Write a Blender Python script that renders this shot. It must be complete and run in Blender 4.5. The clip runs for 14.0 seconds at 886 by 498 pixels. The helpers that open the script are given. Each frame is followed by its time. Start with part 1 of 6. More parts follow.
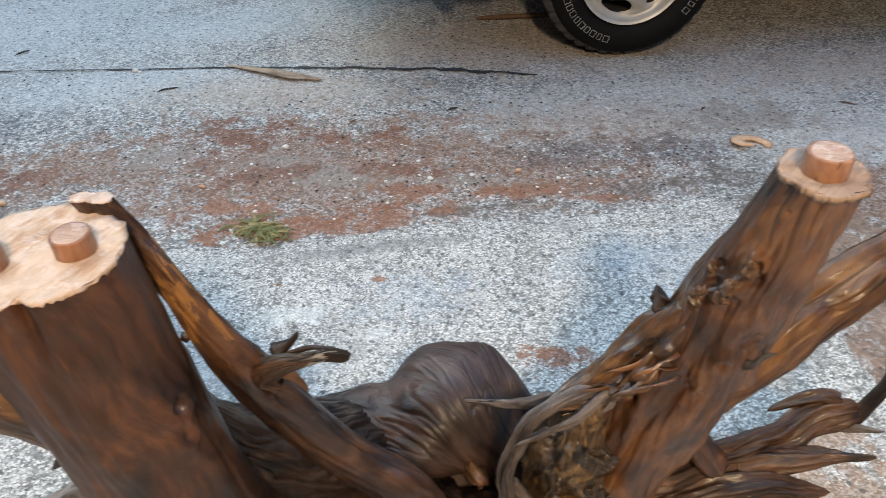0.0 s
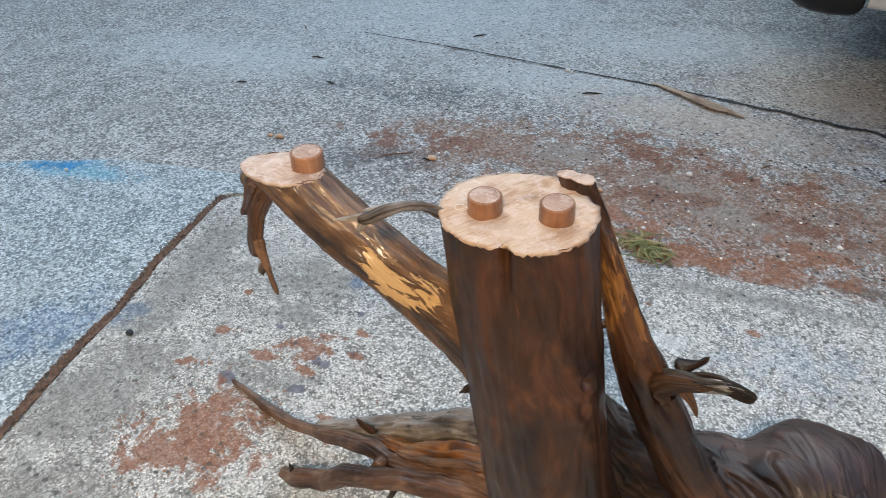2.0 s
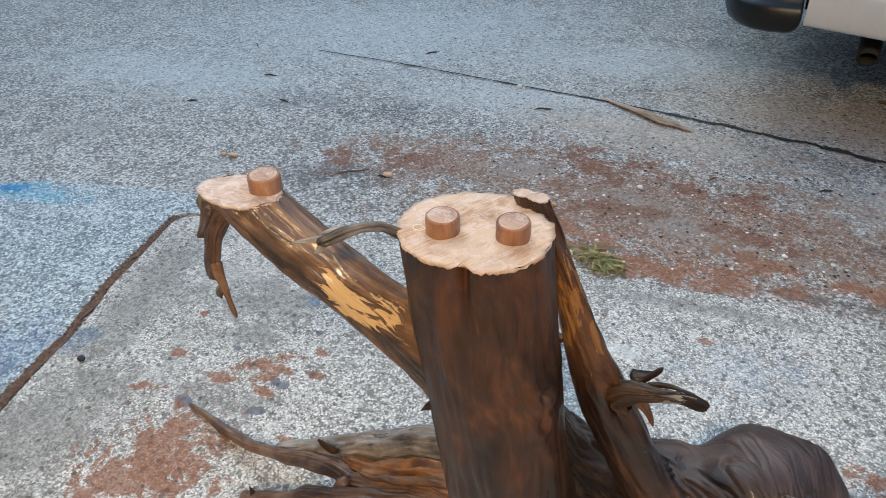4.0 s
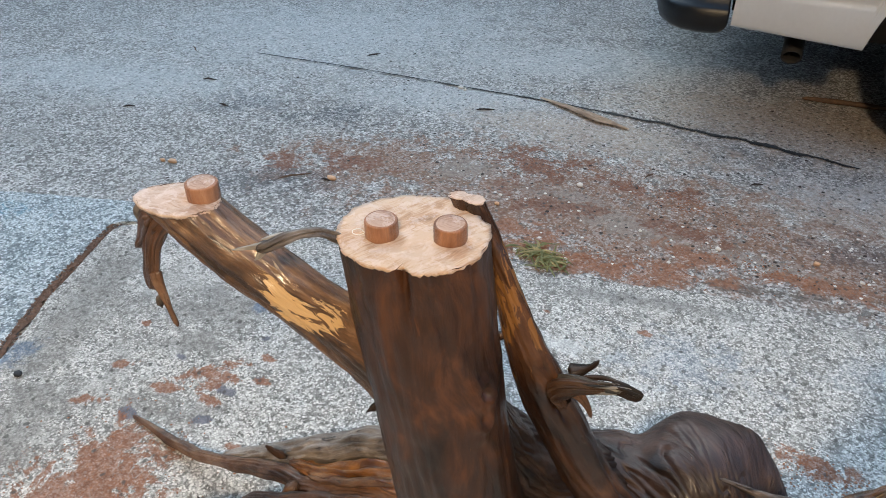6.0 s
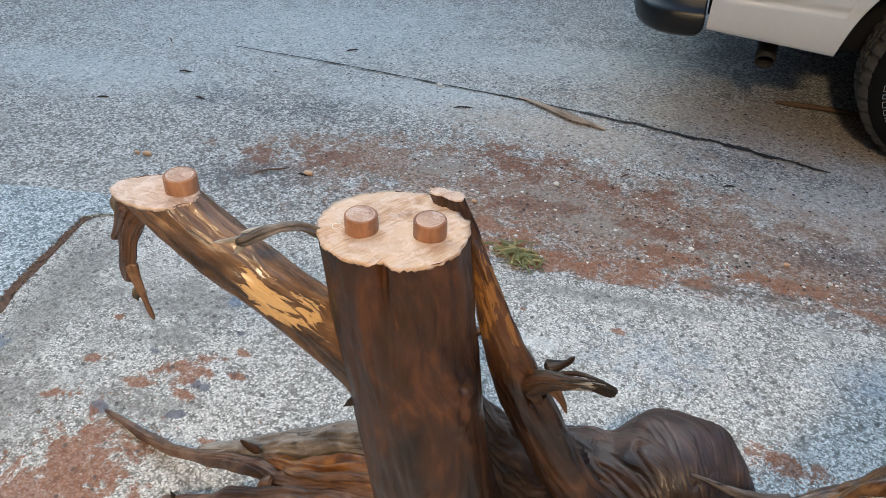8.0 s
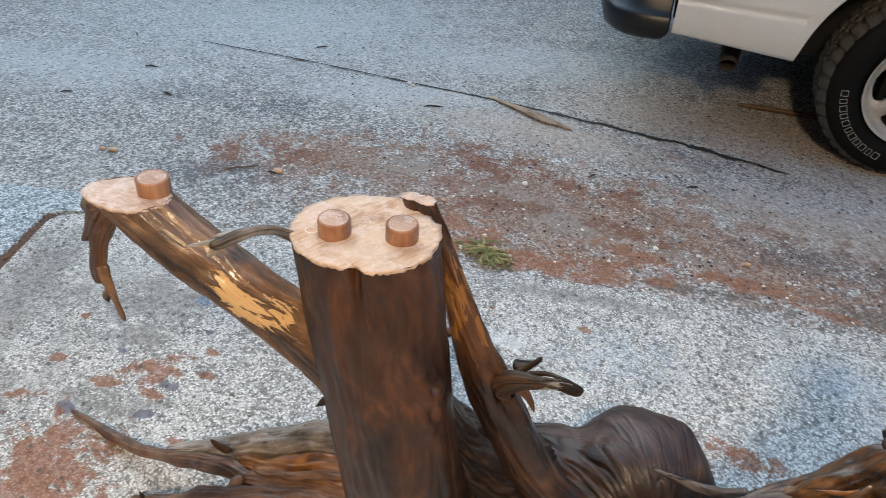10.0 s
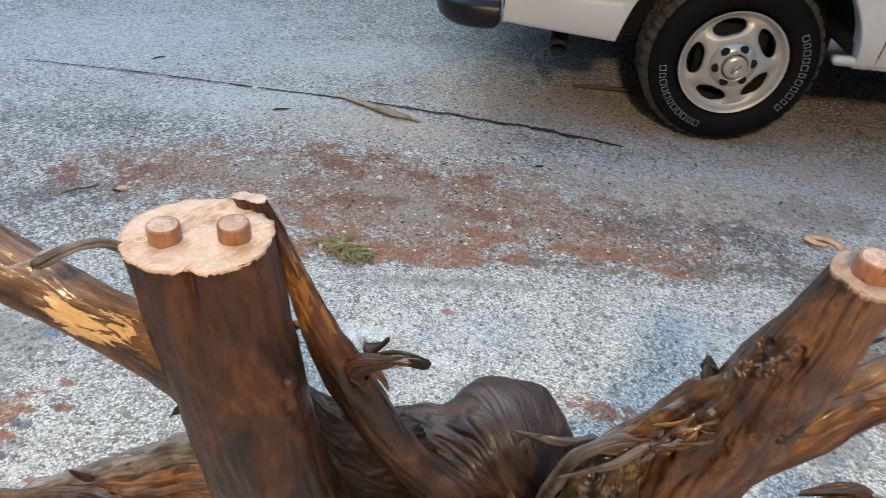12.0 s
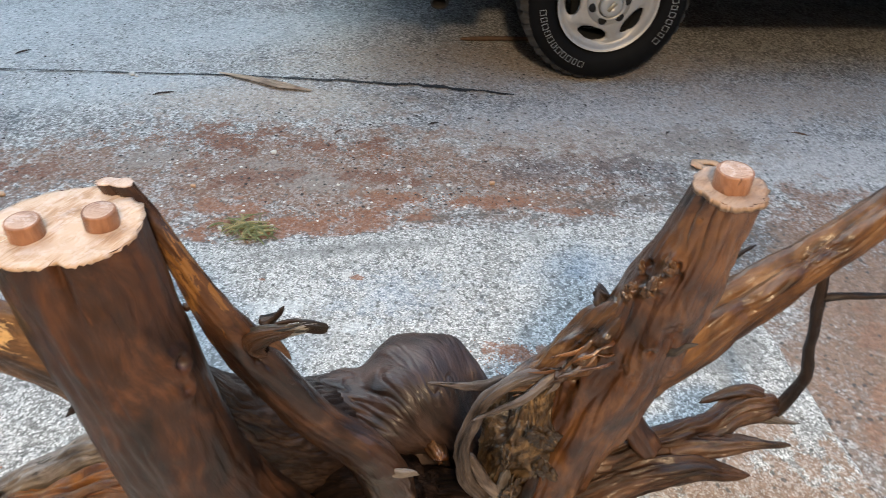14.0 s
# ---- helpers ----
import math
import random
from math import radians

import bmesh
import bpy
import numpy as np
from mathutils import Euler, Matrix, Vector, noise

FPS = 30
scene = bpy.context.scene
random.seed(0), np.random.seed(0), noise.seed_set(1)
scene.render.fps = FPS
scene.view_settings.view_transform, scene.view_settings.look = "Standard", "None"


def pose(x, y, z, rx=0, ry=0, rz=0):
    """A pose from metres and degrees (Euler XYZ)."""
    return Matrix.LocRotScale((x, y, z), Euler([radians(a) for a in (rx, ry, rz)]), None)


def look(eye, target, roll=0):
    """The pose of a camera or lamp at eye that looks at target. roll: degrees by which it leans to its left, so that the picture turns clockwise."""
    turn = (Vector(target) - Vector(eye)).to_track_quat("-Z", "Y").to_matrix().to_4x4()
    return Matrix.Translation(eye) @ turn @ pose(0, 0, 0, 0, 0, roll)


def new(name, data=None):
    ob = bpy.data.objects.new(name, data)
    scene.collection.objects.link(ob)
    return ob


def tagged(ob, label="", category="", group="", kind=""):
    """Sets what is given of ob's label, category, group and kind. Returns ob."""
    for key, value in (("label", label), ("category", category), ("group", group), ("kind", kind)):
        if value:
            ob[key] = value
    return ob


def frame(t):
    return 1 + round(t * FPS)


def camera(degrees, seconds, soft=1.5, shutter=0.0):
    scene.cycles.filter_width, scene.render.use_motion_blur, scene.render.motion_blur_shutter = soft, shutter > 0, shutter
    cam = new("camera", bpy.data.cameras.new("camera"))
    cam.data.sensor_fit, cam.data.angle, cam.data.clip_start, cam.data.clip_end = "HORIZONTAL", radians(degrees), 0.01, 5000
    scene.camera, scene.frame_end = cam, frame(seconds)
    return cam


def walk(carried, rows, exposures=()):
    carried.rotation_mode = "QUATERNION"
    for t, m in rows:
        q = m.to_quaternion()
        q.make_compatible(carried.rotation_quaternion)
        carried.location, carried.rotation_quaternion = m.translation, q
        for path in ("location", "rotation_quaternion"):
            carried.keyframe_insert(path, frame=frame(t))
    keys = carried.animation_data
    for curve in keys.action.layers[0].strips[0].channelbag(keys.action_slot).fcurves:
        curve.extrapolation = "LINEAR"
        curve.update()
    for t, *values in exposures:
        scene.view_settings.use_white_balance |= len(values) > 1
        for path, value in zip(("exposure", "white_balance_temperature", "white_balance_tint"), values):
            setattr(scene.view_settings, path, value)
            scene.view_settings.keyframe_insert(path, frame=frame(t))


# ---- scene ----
cam = camera(62.4, 14.0, soft=0.85, shutter=0.5)
PATH = [
    (0, (0.188, 0.13, 1.49), (-0.03, 1.667, 0.229), -1.4),
    (0.3, (0.142, 0.123, 1.485), (-0.149, 1.666, 0.246), -2.8),
    (0.5, (0.128, 0.106, 1.489), (-0.336, 1.642, 0.296), -2.1),
    (0.7, (0.136, 0.089, 1.489), (-0.464, 1.586, 0.304), -2.1),
    (1, (0.140, 0.069, 1.495), (-0.634, 1.487, 0.316), -1.8),
    (1.5, (0.114, 0.046, 1.501), (-0.871, 1.314, 0.308), -3.5),
    (2, (0.072, 0.033, 1.507), (-0.97, 1.253, 0.313), -2.9),
    (2.5, (0.057, 0.021, 1.514), (-1.003, 1.228, 0.323), -2.5),
    (3, (0.062, 0.029, 1.516), (-0.97, 1.275, 0.339), -2.0),
    (5.5, (0.09, 0.02, 1.533), (-0.782, 1.385, 0.36), -1.0),
    (6, (0.094, 0.021, 1.536), (-0.75, 1.408, 0.367), -0.3),
    (6.5, (0.093, 0.02, 1.537), (-0.74, 1.419, 0.374), 0.2),
    (7, (0.095, 0.018, 1.537), (-0.712, 1.427, 0.37), 0.8),
    (9.5, (0.089, 0.002, 1.552), (-0.663, 1.432, 0.373), 3.3),
    (10, (0.094, 0.0, 1.559), (-0.611, 1.454, 0.38), 3.8),
    (10.5, (0.113, 0.004, 1.55), (-0.512, 1.486, 0.361), 3.9),
    (11, (0.127, -0.003, 1.56), (-0.436, 1.499, 0.365), 4.2),
    (11.5, (0.141, -0.011, 1.566), (-0.355, 1.522, 0.381), 4.6),
    (12, (0.171, -0.022, 1.576), (-0.225, 1.556, 0.413), 4.4),
    (12.5, (0.191, -0.032, 1.569), (-0.134, 1.543, 0.38), 4.0),
    (13, (0.213, -0.048, 1.57), (-0.026, 1.546, 0.386), 3.9),
    (13.5, (0.218, -0.039, 1.567), (-0.013, 1.537, 0.359), 3.4),
    (14, (0.231, -0.026, 1.571), (0.061, 1.543, 0.342), 2.0),
]
walk(cam, [(t, look(eye, target, roll)) for t, eye, target, roll in PATH],
     [(0, 1.55, 5830, -10), (1.0, 1.40, 5780, -10), (2.0, 1.24, 5780, -10), (7.0, 1.26, 5850, -9), (10.5, 1.33, 5850, -9), (12.5, 1.50, 5850, -9), (14, 1.57, 5850, -9)])

# ---- light ----
world = bpy.data.worlds.new("dusk_sky")
scene.world = world
world.use_nodes = True
wn = world.node_tree
sky = wn.nodes.new("ShaderNodeTexSky")
sky.sky_type = "NISHITA"
sky.sun_disc = False
sky.sun_elevation = radians(50)
sky.sun_rotation = radians(-50)
sky.air_density, sky.dust_density, sky.ozone_density = 1.0, 1.5, 1.2
wn.nodes["Background"].inputs["Strength"].default_value = 0.165
wn.links.new(sky.outputs[0], wn.nodes["Background"].inputs["Color"])

porch = new("porch_light", bpy.data.lights.new("porch_light", "POINT"))
porch.data.shadow_soft_size = 0.22
porch.data.energy, porch.data.color = 255, (1.0, 0.65, 0.41)
porch.location = (0.80, -1.57, 3.40)


# ---- materials ----
class Nodes:
    """A short hand for building a node material."""

    def __init__(self, name):
        self.mat = bpy.data.materials.new(name)
        self.mat.use_nodes = True
        self.tree = self.mat.node_tree
        self.bsdf = self.tree.nodes["Principled BSDF"]

    def add(self, kind, props=None, **inputs):
        node = self.tree.nodes.new("ShaderNode" + kind)
        p = props or {}
        if "operation" in p:
            node.operation = p["operation"]
        if "use_clamp" in p:
            node.use_clamp = p["use_clamp"]
        if "interpolation_type" in p:
            node.interpolation_type = p["interpolation_type"]
        if "data_type" in p:
            node.data_type = p["data_type"]
        if "blend_type" in p:
            node.blend_type = p["blend_type"]
        if "vector_type" in p:
            node.vector_type = p["vector_type"]
        if "feature" in p:
            node.feature = p["feature"]
        if "wave_type" in p:
            node.wave_type = p["wave_type"]
        if "rings_direction" in p:
            node.rings_direction = p["rings_direction"]
        if "attribute_name" in p:
            node.attribute_name = p["attribute_name"]
        for key, value in inputs.items():
            self.put(node.inputs[int(key[1:]) if key[0] == "i" and key[1:].isdigit() else key.replace("_", " ")], value)
        return node

    def put(self, socket, value):
        if isinstance(value, bpy.types.NodeSocket):
            self.tree.links.new(value, socket)
        else:
            socket.default_value = value

    def math(self, op, a, b=0.0, clamp=False):
        return self.add("Math", {"operation": op, "use_clamp": clamp}, i0=a, i1=b).outputs[0]

    def noise(self, vector, scale, detail=4.0, rough=0.55, distortion=0.0):
        return self.add("TexNoise", None, Vector=vector, Scale=scale, Detail=detail, Roughness=rough, Distortion=distortion).outputs["Fac"]

    def scaled(self, vector, x, y, z):
        return self.add("Mapping", None, Vector=vector, Scale=(x, y, z)).outputs[0]

    def ramp(self, fac, *stops):
        node = self.add("ValToRGB", None, Fac=fac)
        el = node.color_ramp.elements
        while len(el) < len(stops):
            el.new(0.5)
        for e, (p, c) in zip(el, stops):
            e.position = p
            e.color = (*c, 1) if len(c) == 3 else c
        return node.outputs["Color"]

    def step(self, value, low, high, out0=0.0, out1=1.0):
        return self.add("MapRange", {"interpolation_type": "SMOOTHSTEP"}, Value=value, From_Min=low, From_Max=high, To_Min=out0, To_Max=out1).outputs["Result"]

    def mix(self, fac, a, b, blend="MIX"):
        node = self.add("Mix", {"data_type": "RGBA", "blend_type": blend}, Factor=fac)
        for socket, value in ((node.inputs[6], a), (node.inputs[7], b)):
            self.put(socket, value if isinstance(value, bpy.types.NodeSocket) else (*value, 1))
        return node.outputs[2]

    def bump(self, height, strength, distance, normal=None):
        node = self.add("Bump", None, Height=height, Strength=strength, Distance=distance)
        if normal is not None:
            self.put(node.inputs["Normal"], normal)
        return node.outputs["Normal"]

    def done(self, color=None, rough=None, normal=None, metal=None, coat=0.0, spec=None, coat_rough=0.15, coat_normal=None):
        for key, value in (("Base Color", color), ("Roughness", rough), ("Normal", normal), ("Metallic", metal), ("Specular IOR Level", spec)):
            if value is not None:
                self.put(self.bsdf.inputs[key], (*value, 1) if isinstance(value, tuple) and len(value) == 3 else value)
        self.bsdf.inputs["Coat Weight"].default_value = coat
        if coat_normal is not None:
            self.put(self.bsdf.inputs["Coat Normal"], coat_normal)
        self.bsdf.inputs["Coat Roughness"].default_value = coat_rough
        return self.mat


def wood(name, dark, mid, pale, rough=0.42, coat=0.25, pale_at=0.62, patch=None, patch_at=None, fine=1.0, cracks=0.75, relief=0.75, fuzz=0.14, spec=0.3, smear=0.58):
    """Oiled or weathered bare wood whose grain follows the limb."""
    n = Nodes(name)
    grain = n.add("Attribute", {"attribute_name": "grain"}).outputs["Vector"]
    wavy = n.add("VectorMath", {"operation": "ADD"}, i0=grain, i1=n.add("VectorMath", {"operation": "SCALE"}, i0=n.add("TexNoise", None, Vector=grain, Scale=14.0, Detail=2.0).outputs["Color"], Scale=0.022).outputs[0]).outputs[0]
    fibre = n.noise(n.scaled(wavy, 1, 1, 0.035), 420 * fine, 5, 0.7, 0.2)
    streak = n.noise(n.scaled(wavy, 1, 1, 0.10), 60, 5, 0.65, 0.6)
    blotch = n.noise(n.scaled(wavy, 1, 1, 0.45), 13, 6, 0.62, 0.9)
    tone = n.math("ADD", n.math("MULTIPLY", streak, 1.05 - smear - fuzz), n.math("ADD", n.math("MULTIPLY", fibre, fuzz), n.math("MULTIPLY", blotch, smear)))
    color = n.ramp(tone, (0.40, dark), (0.53, mid), (pale_at, pale))
    if patch:
        # a flake lying round one place on the limb: (across, across, along) and its three half sizes
        local = n.add("Mapping", {"vector_type": "TEXTURE"}, Vector=wavy, Location=patch_at[:3], Scale=patch_at[3:]).outputs[0]
        far = n.add("VectorMath", {"operation": "LENGTH"}, i0=local).outputs["Value"]
        torn = n.noise(n.scaled(wavy, 1, 1, 0.22), 70, 5, 0.65, 0.7)
        where = n.step(n.math("ADD", far, n.math("MULTIPLY", n.math("SUBTRACT", torn, 0.5), 3.4)), 0.92, 0.84)
        color = n.mix(where, color, n.mix(fibre, tuple(0.75 * c for c in patch), tuple(1.15 * c for c in patch)))
    crack = n.step(n.noise(n.scaled(wavy, 1, 1, 0.045), 75, 4, 0.6, 0.5), 0.37, 0.32)
    color = n.mix(n.math("MULTIPLY", crack, cracks), color, tuple(c * 0.3 for c in dark))
    # pale scuffs where the oil has worn off
    scuff = n.step(n.math("ADD", n.noise(n.scaled(wavy, 1, 1, 0.16), 95, 3, 0.5), n.math("MULTIPLY", blotch, 0.25)), 0.845, 0.885)
    color = n.mix(n.math("MULTIPLY", scuff, 0.35), color, pale)
    roughness = n.math("ADD", n.math("MULTIPLY", blotch, 0.30), rough - 0.15, True)
    height = n.math("SUBTRACT", n.math("ADD", n.math("MULTIPLY", fibre, 0.75), streak), n.math("MULTIPLY", crack, 0.8))
    lumpy = n.noise(n.scaled(wavy, 1, 1, 0.22), 48, 3, 0.5, 0.4)
    film = n.bump(n.math("ADD", lumpy, n.math("MULTIPLY", streak, 0.5)), 0.8, 0.007)
    return n.done(color, roughness, n.bump(height, relief, 0.005), coat=coat, coat_rough=0.17, spec=spec, coat_normal=film)


TRUNK = wood("oiled_dark_heartwood", (0.0095, 0.0042, 0.0022), (0.040, 0.0155, 0.0062), (0.125, 0.048, 0.0165), 0.44, 0.32, 0.72, cracks=0.06, relief=0.24, fuzz=0.05, spec=0.3, smear=0.86)
RUST = wood("red_brown_limb_with_amber_flakes", (0.006, 0.0027, 0.0014), (0.034, 0.0142, 0.0064), (0.112, 0.050, 0.022), 0.38, 0.55, 0.70, (0.215, 0.102, 0.031), (0.0, 0.0, 7.22, 0.044, 0.044, 0.150), cracks=0.3, relief=0.45, fuzz=0.07, smear=0.74)
AMBER = wood("oiled_amber_wood", (0.008, 0.003, 0.0013), (0.085, 0.031, 0.0085), (0.34, 0.150, 0.038), 0.28, 0.9, 0.68, cracks=0.35, relief=0.5, fuzz=0.07, smear=0.70)
FLAKED = wood("flaking_oiled_branch_wood", (0.022, 0.010, 0.005), (0.140, 0.074, 0.036), (0.40, 0.255, 0.145), 0.36, 0.65, 0.69, (0.58, 0.385, 0.18), (0.034, 0.035, 21.325, 0.023, 0.023, 0.080), cracks=0.75)
RIGHT = wood("oiled_red_brown_wood", (0.0150, 0.0055, 0.0020), (0.068, 0.0265, 0.0090), (0.215, 0.100, 0.036), 0.34, 0.70, 0.72, cracks=0.14, relief=0.30, fuzz=0.05, smear=0.88)
FORK = wood("smooth_amber_branch_wood", (0.020, 0.0085, 0.0030), (0.105, 0.047, 0.0155), (0.25, 0.128, 0.048), 0.42, 0.32, 0.72, cracks=0.20, relief=0.35, fuzz=0.06, smear=0.82)
GREY = wood("weathered_grey_brown_wood", (0.005, 0.0031, 0.0023), (0.041, 0.0232, 0.0178), (0.130, 0.082, 0.065), 0.40, 0.18, 0.74, cracks=0.5, relief=0.6, fuzz=0.10, spec=0.35, smear=0.70)
# near-black wood: the shade of gaps and undersides is put into its colour
DIM = wood("shade_dark_root_wood", (0.0015, 0.001, 0.0008), (0.0095, 0.0055, 0.004), (0.050, 0.030, 0.021), 0.75, 0.0, 0.73, cracks=0.85, relief=0.8, fuzz=0.10, spec=0.05)
# GREY with lower tones: the shade beside the stump is in the colour
FLANK = wood("shade_darkened_root_wood", (0.0035, 0.0022, 0.0015), (0.026, 0.0145, 0.0098), (0.105, 0.066, 0.048), 0.42, 0.15, 0.73, cracks=0.65, relief=0.7, fuzz=0.10, spec=0.35)
GNARL = wood("burnished_gnarled_wood", (0.012, 0.0055, 0.0022), (0.085, 0.040, 0.0145), (0.27, 0.150, 0.062), 0.32, 0.70, 0.70, cracks=0.5, relief=0.5, fuzz=0.08, smear=0.74)
BROWN = wood("oiled_dark_brown_root_wood", (0.009, 0.0045, 0.0027), (0.046, 0.022, 0.0112), (0.160, 0.086, 0.048), 0.42, 0.22, 0.71, cracks=0.6, relief=0.6, fuzz=0.09)
ASH = wood("ash_grey_root_wood", (0.018, 0.013, 0.011), (0.098, 0.076, 0.066), (0.28, 0.235, 0.21), 0.46, 0.15, 0.69, cracks=0.85)
SILVER = wood("silvered_splintered_wood", (0.008, 0.007, 0.007), (0.080, 0.076, 0.074), (0.36, 0.355, 0.35), 0.5, 0.10, 0.68, cracks=0.95, relief=0.9)
DEAD = wood("grey_splintered_deadwood", (0.012, 0.0095, 0.008), (0.095, 0.078, 0.067), (0.31, 0.275, 0.245), 0.5, 0.10, 0.66, cracks=0.9, relief=0.9)
ROOT = wood("oiled_root_wood", (0.020, 0.009, 0.004), (0.105, 0.049, 0.020), (0.26, 0.140, 0.066), 0.38, 0.48, 0.70, cracks=0.7, fuzz=0.09)
TAN = wood("satin_tan_root_wood", (0.026, 0.012, 0.0065), (0.112, 0.058, 0.033), (0.30, 0.190, 0.122), 0.42, 0.35, 0.72, cracks=0.45, relief=0.5, fuzz=0.09, smear=0.70)
PALE = wood("pale_weathered_root_wood", (0.046, 0.037, 0.031), (0.195, 0.165, 0.142), (0.42, 0.375, 0.335), 0.48, 0.15, 0.68)
CHAR = wood("blackened_twig_wood", (0.005, 0.0032, 0.0022), (0.022, 0.012, 0.0075), (0.085, 0.050, 0.032), 0.5, 0.1, 0.72)
MOSSY = wood("mossy_golden_burl_wood", (0.004, 0.0025, 0.0015), (0.050, 0.029, 0.0125), (0.25, 0.165, 0.085), 0.32, 0.60, 0.66, fuzz=0.10)
BONE = wood("bleached_grey_twig_wood", (0.085, 0.078, 0.07), (0.25, 0.23, 0.205), (0.46, 0.435, 0.40), 0.6, 0.0, 0.66)


def sawn(name, pale, warm, ring_scale, smear=0.0):
    """Freshly sawn end grain: saw drag in one direction, faint rings, paler dust."""
    n = Nodes(name)
    grain = n.add("Attribute", {"attribute_name": "grain"}).outputs["Vector"]
    drag = n.noise(n.scaled(grain, 0.12, 1, 1), 170, 7, 0.75, 1.2)
    ringed = n.add("TexWave", {"wave_type": "RINGS", "rings_direction": "Z"}, Vector=grain, Scale=ring_scale, Distortion=5.0, Detail=3.0, Detail_Scale=1.5).outputs["Fac"]
    blotch = n.noise(grain, 16, 4, 0.6)
    tone = n.math("ADD", n.math("MULTIPLY", drag, 0.6), n.math("ADD", n.math("MULTIPLY", blotch, 0.4), n.math("MULTIPLY", ringed, 0.05)))
    color = n.ramp(tone, (0.36, tuple(0.66 * c for c in warm)), (0.46, warm), (0.56, pale))
    if smear:
        dust = n.step(n.noise(grain, 42, 5, 0.7, 0.5), 0.50, 0.58)
        color = n.mix(n.math("MULTIPLY", dust, smear), color, (0.72, 0.62, 0.58))
    return n.done(color, 0.62, n.bump(drag, 1.0, 0.004), spec=0.3)


SAWN = sawn("sawn_end_grain", (0.59, 0.450, 0.340), (0.46, 0.298, 0.190), 9, 0.4)
SAWN_PINK = sawn("sawn_pinkish_end_grain", (0.60, 0.47, 0.39), (0.46, 0.32, 0.24), 9, 0.6)
SAWN_TAN = sawn("torn_tan_end_grain", (0.37, 0.265, 0.20), (0.26, 0.168, 0.115), 9)
DOWEL_SIDE = wood("oiled_dowel_wood", (0.15, 0.065, 0.034), (0.30, 0.145, 0.080), (0.45, 0.25, 0.15), 0.4, 0.4, 0.66)
DOWEL_TOP = sawn("dowel_end_grain", (0.48, 0.34, 0.265), (0.35, 0.22, 0.165), 60, 0.4)


def stain(n, where, wavy, cx, cy, rx, ry, turn, wobble=1.0, soft=0.25):
    """A mask: 1 inside a ragged ellipse on the ground, 0 outside it."""
    local = n.add("Mapping", {"vector_type": "TEXTURE"}, Vector=where, Location=(cx, cy, 0), Rotation=(0, 0, radians(turn)), Scale=(rx, ry, 1)).outputs[0]
    flat = n.add("VectorMath", {"operation": "MULTIPLY"}, i0=local, i1=(1, 1, 0)).outputs[0]
    far = n.add("VectorMath", {"operation": "LENGTH"}, i0=flat).outputs["Value"]
    ragged = n.math("ADD", far, n.math("MULTIPLY", n.math("SUBTRACT", wavy, 0.5), 7.5 * wobble))
    return n.step(ragged, 0.8 + soft, 0.8 - soft)


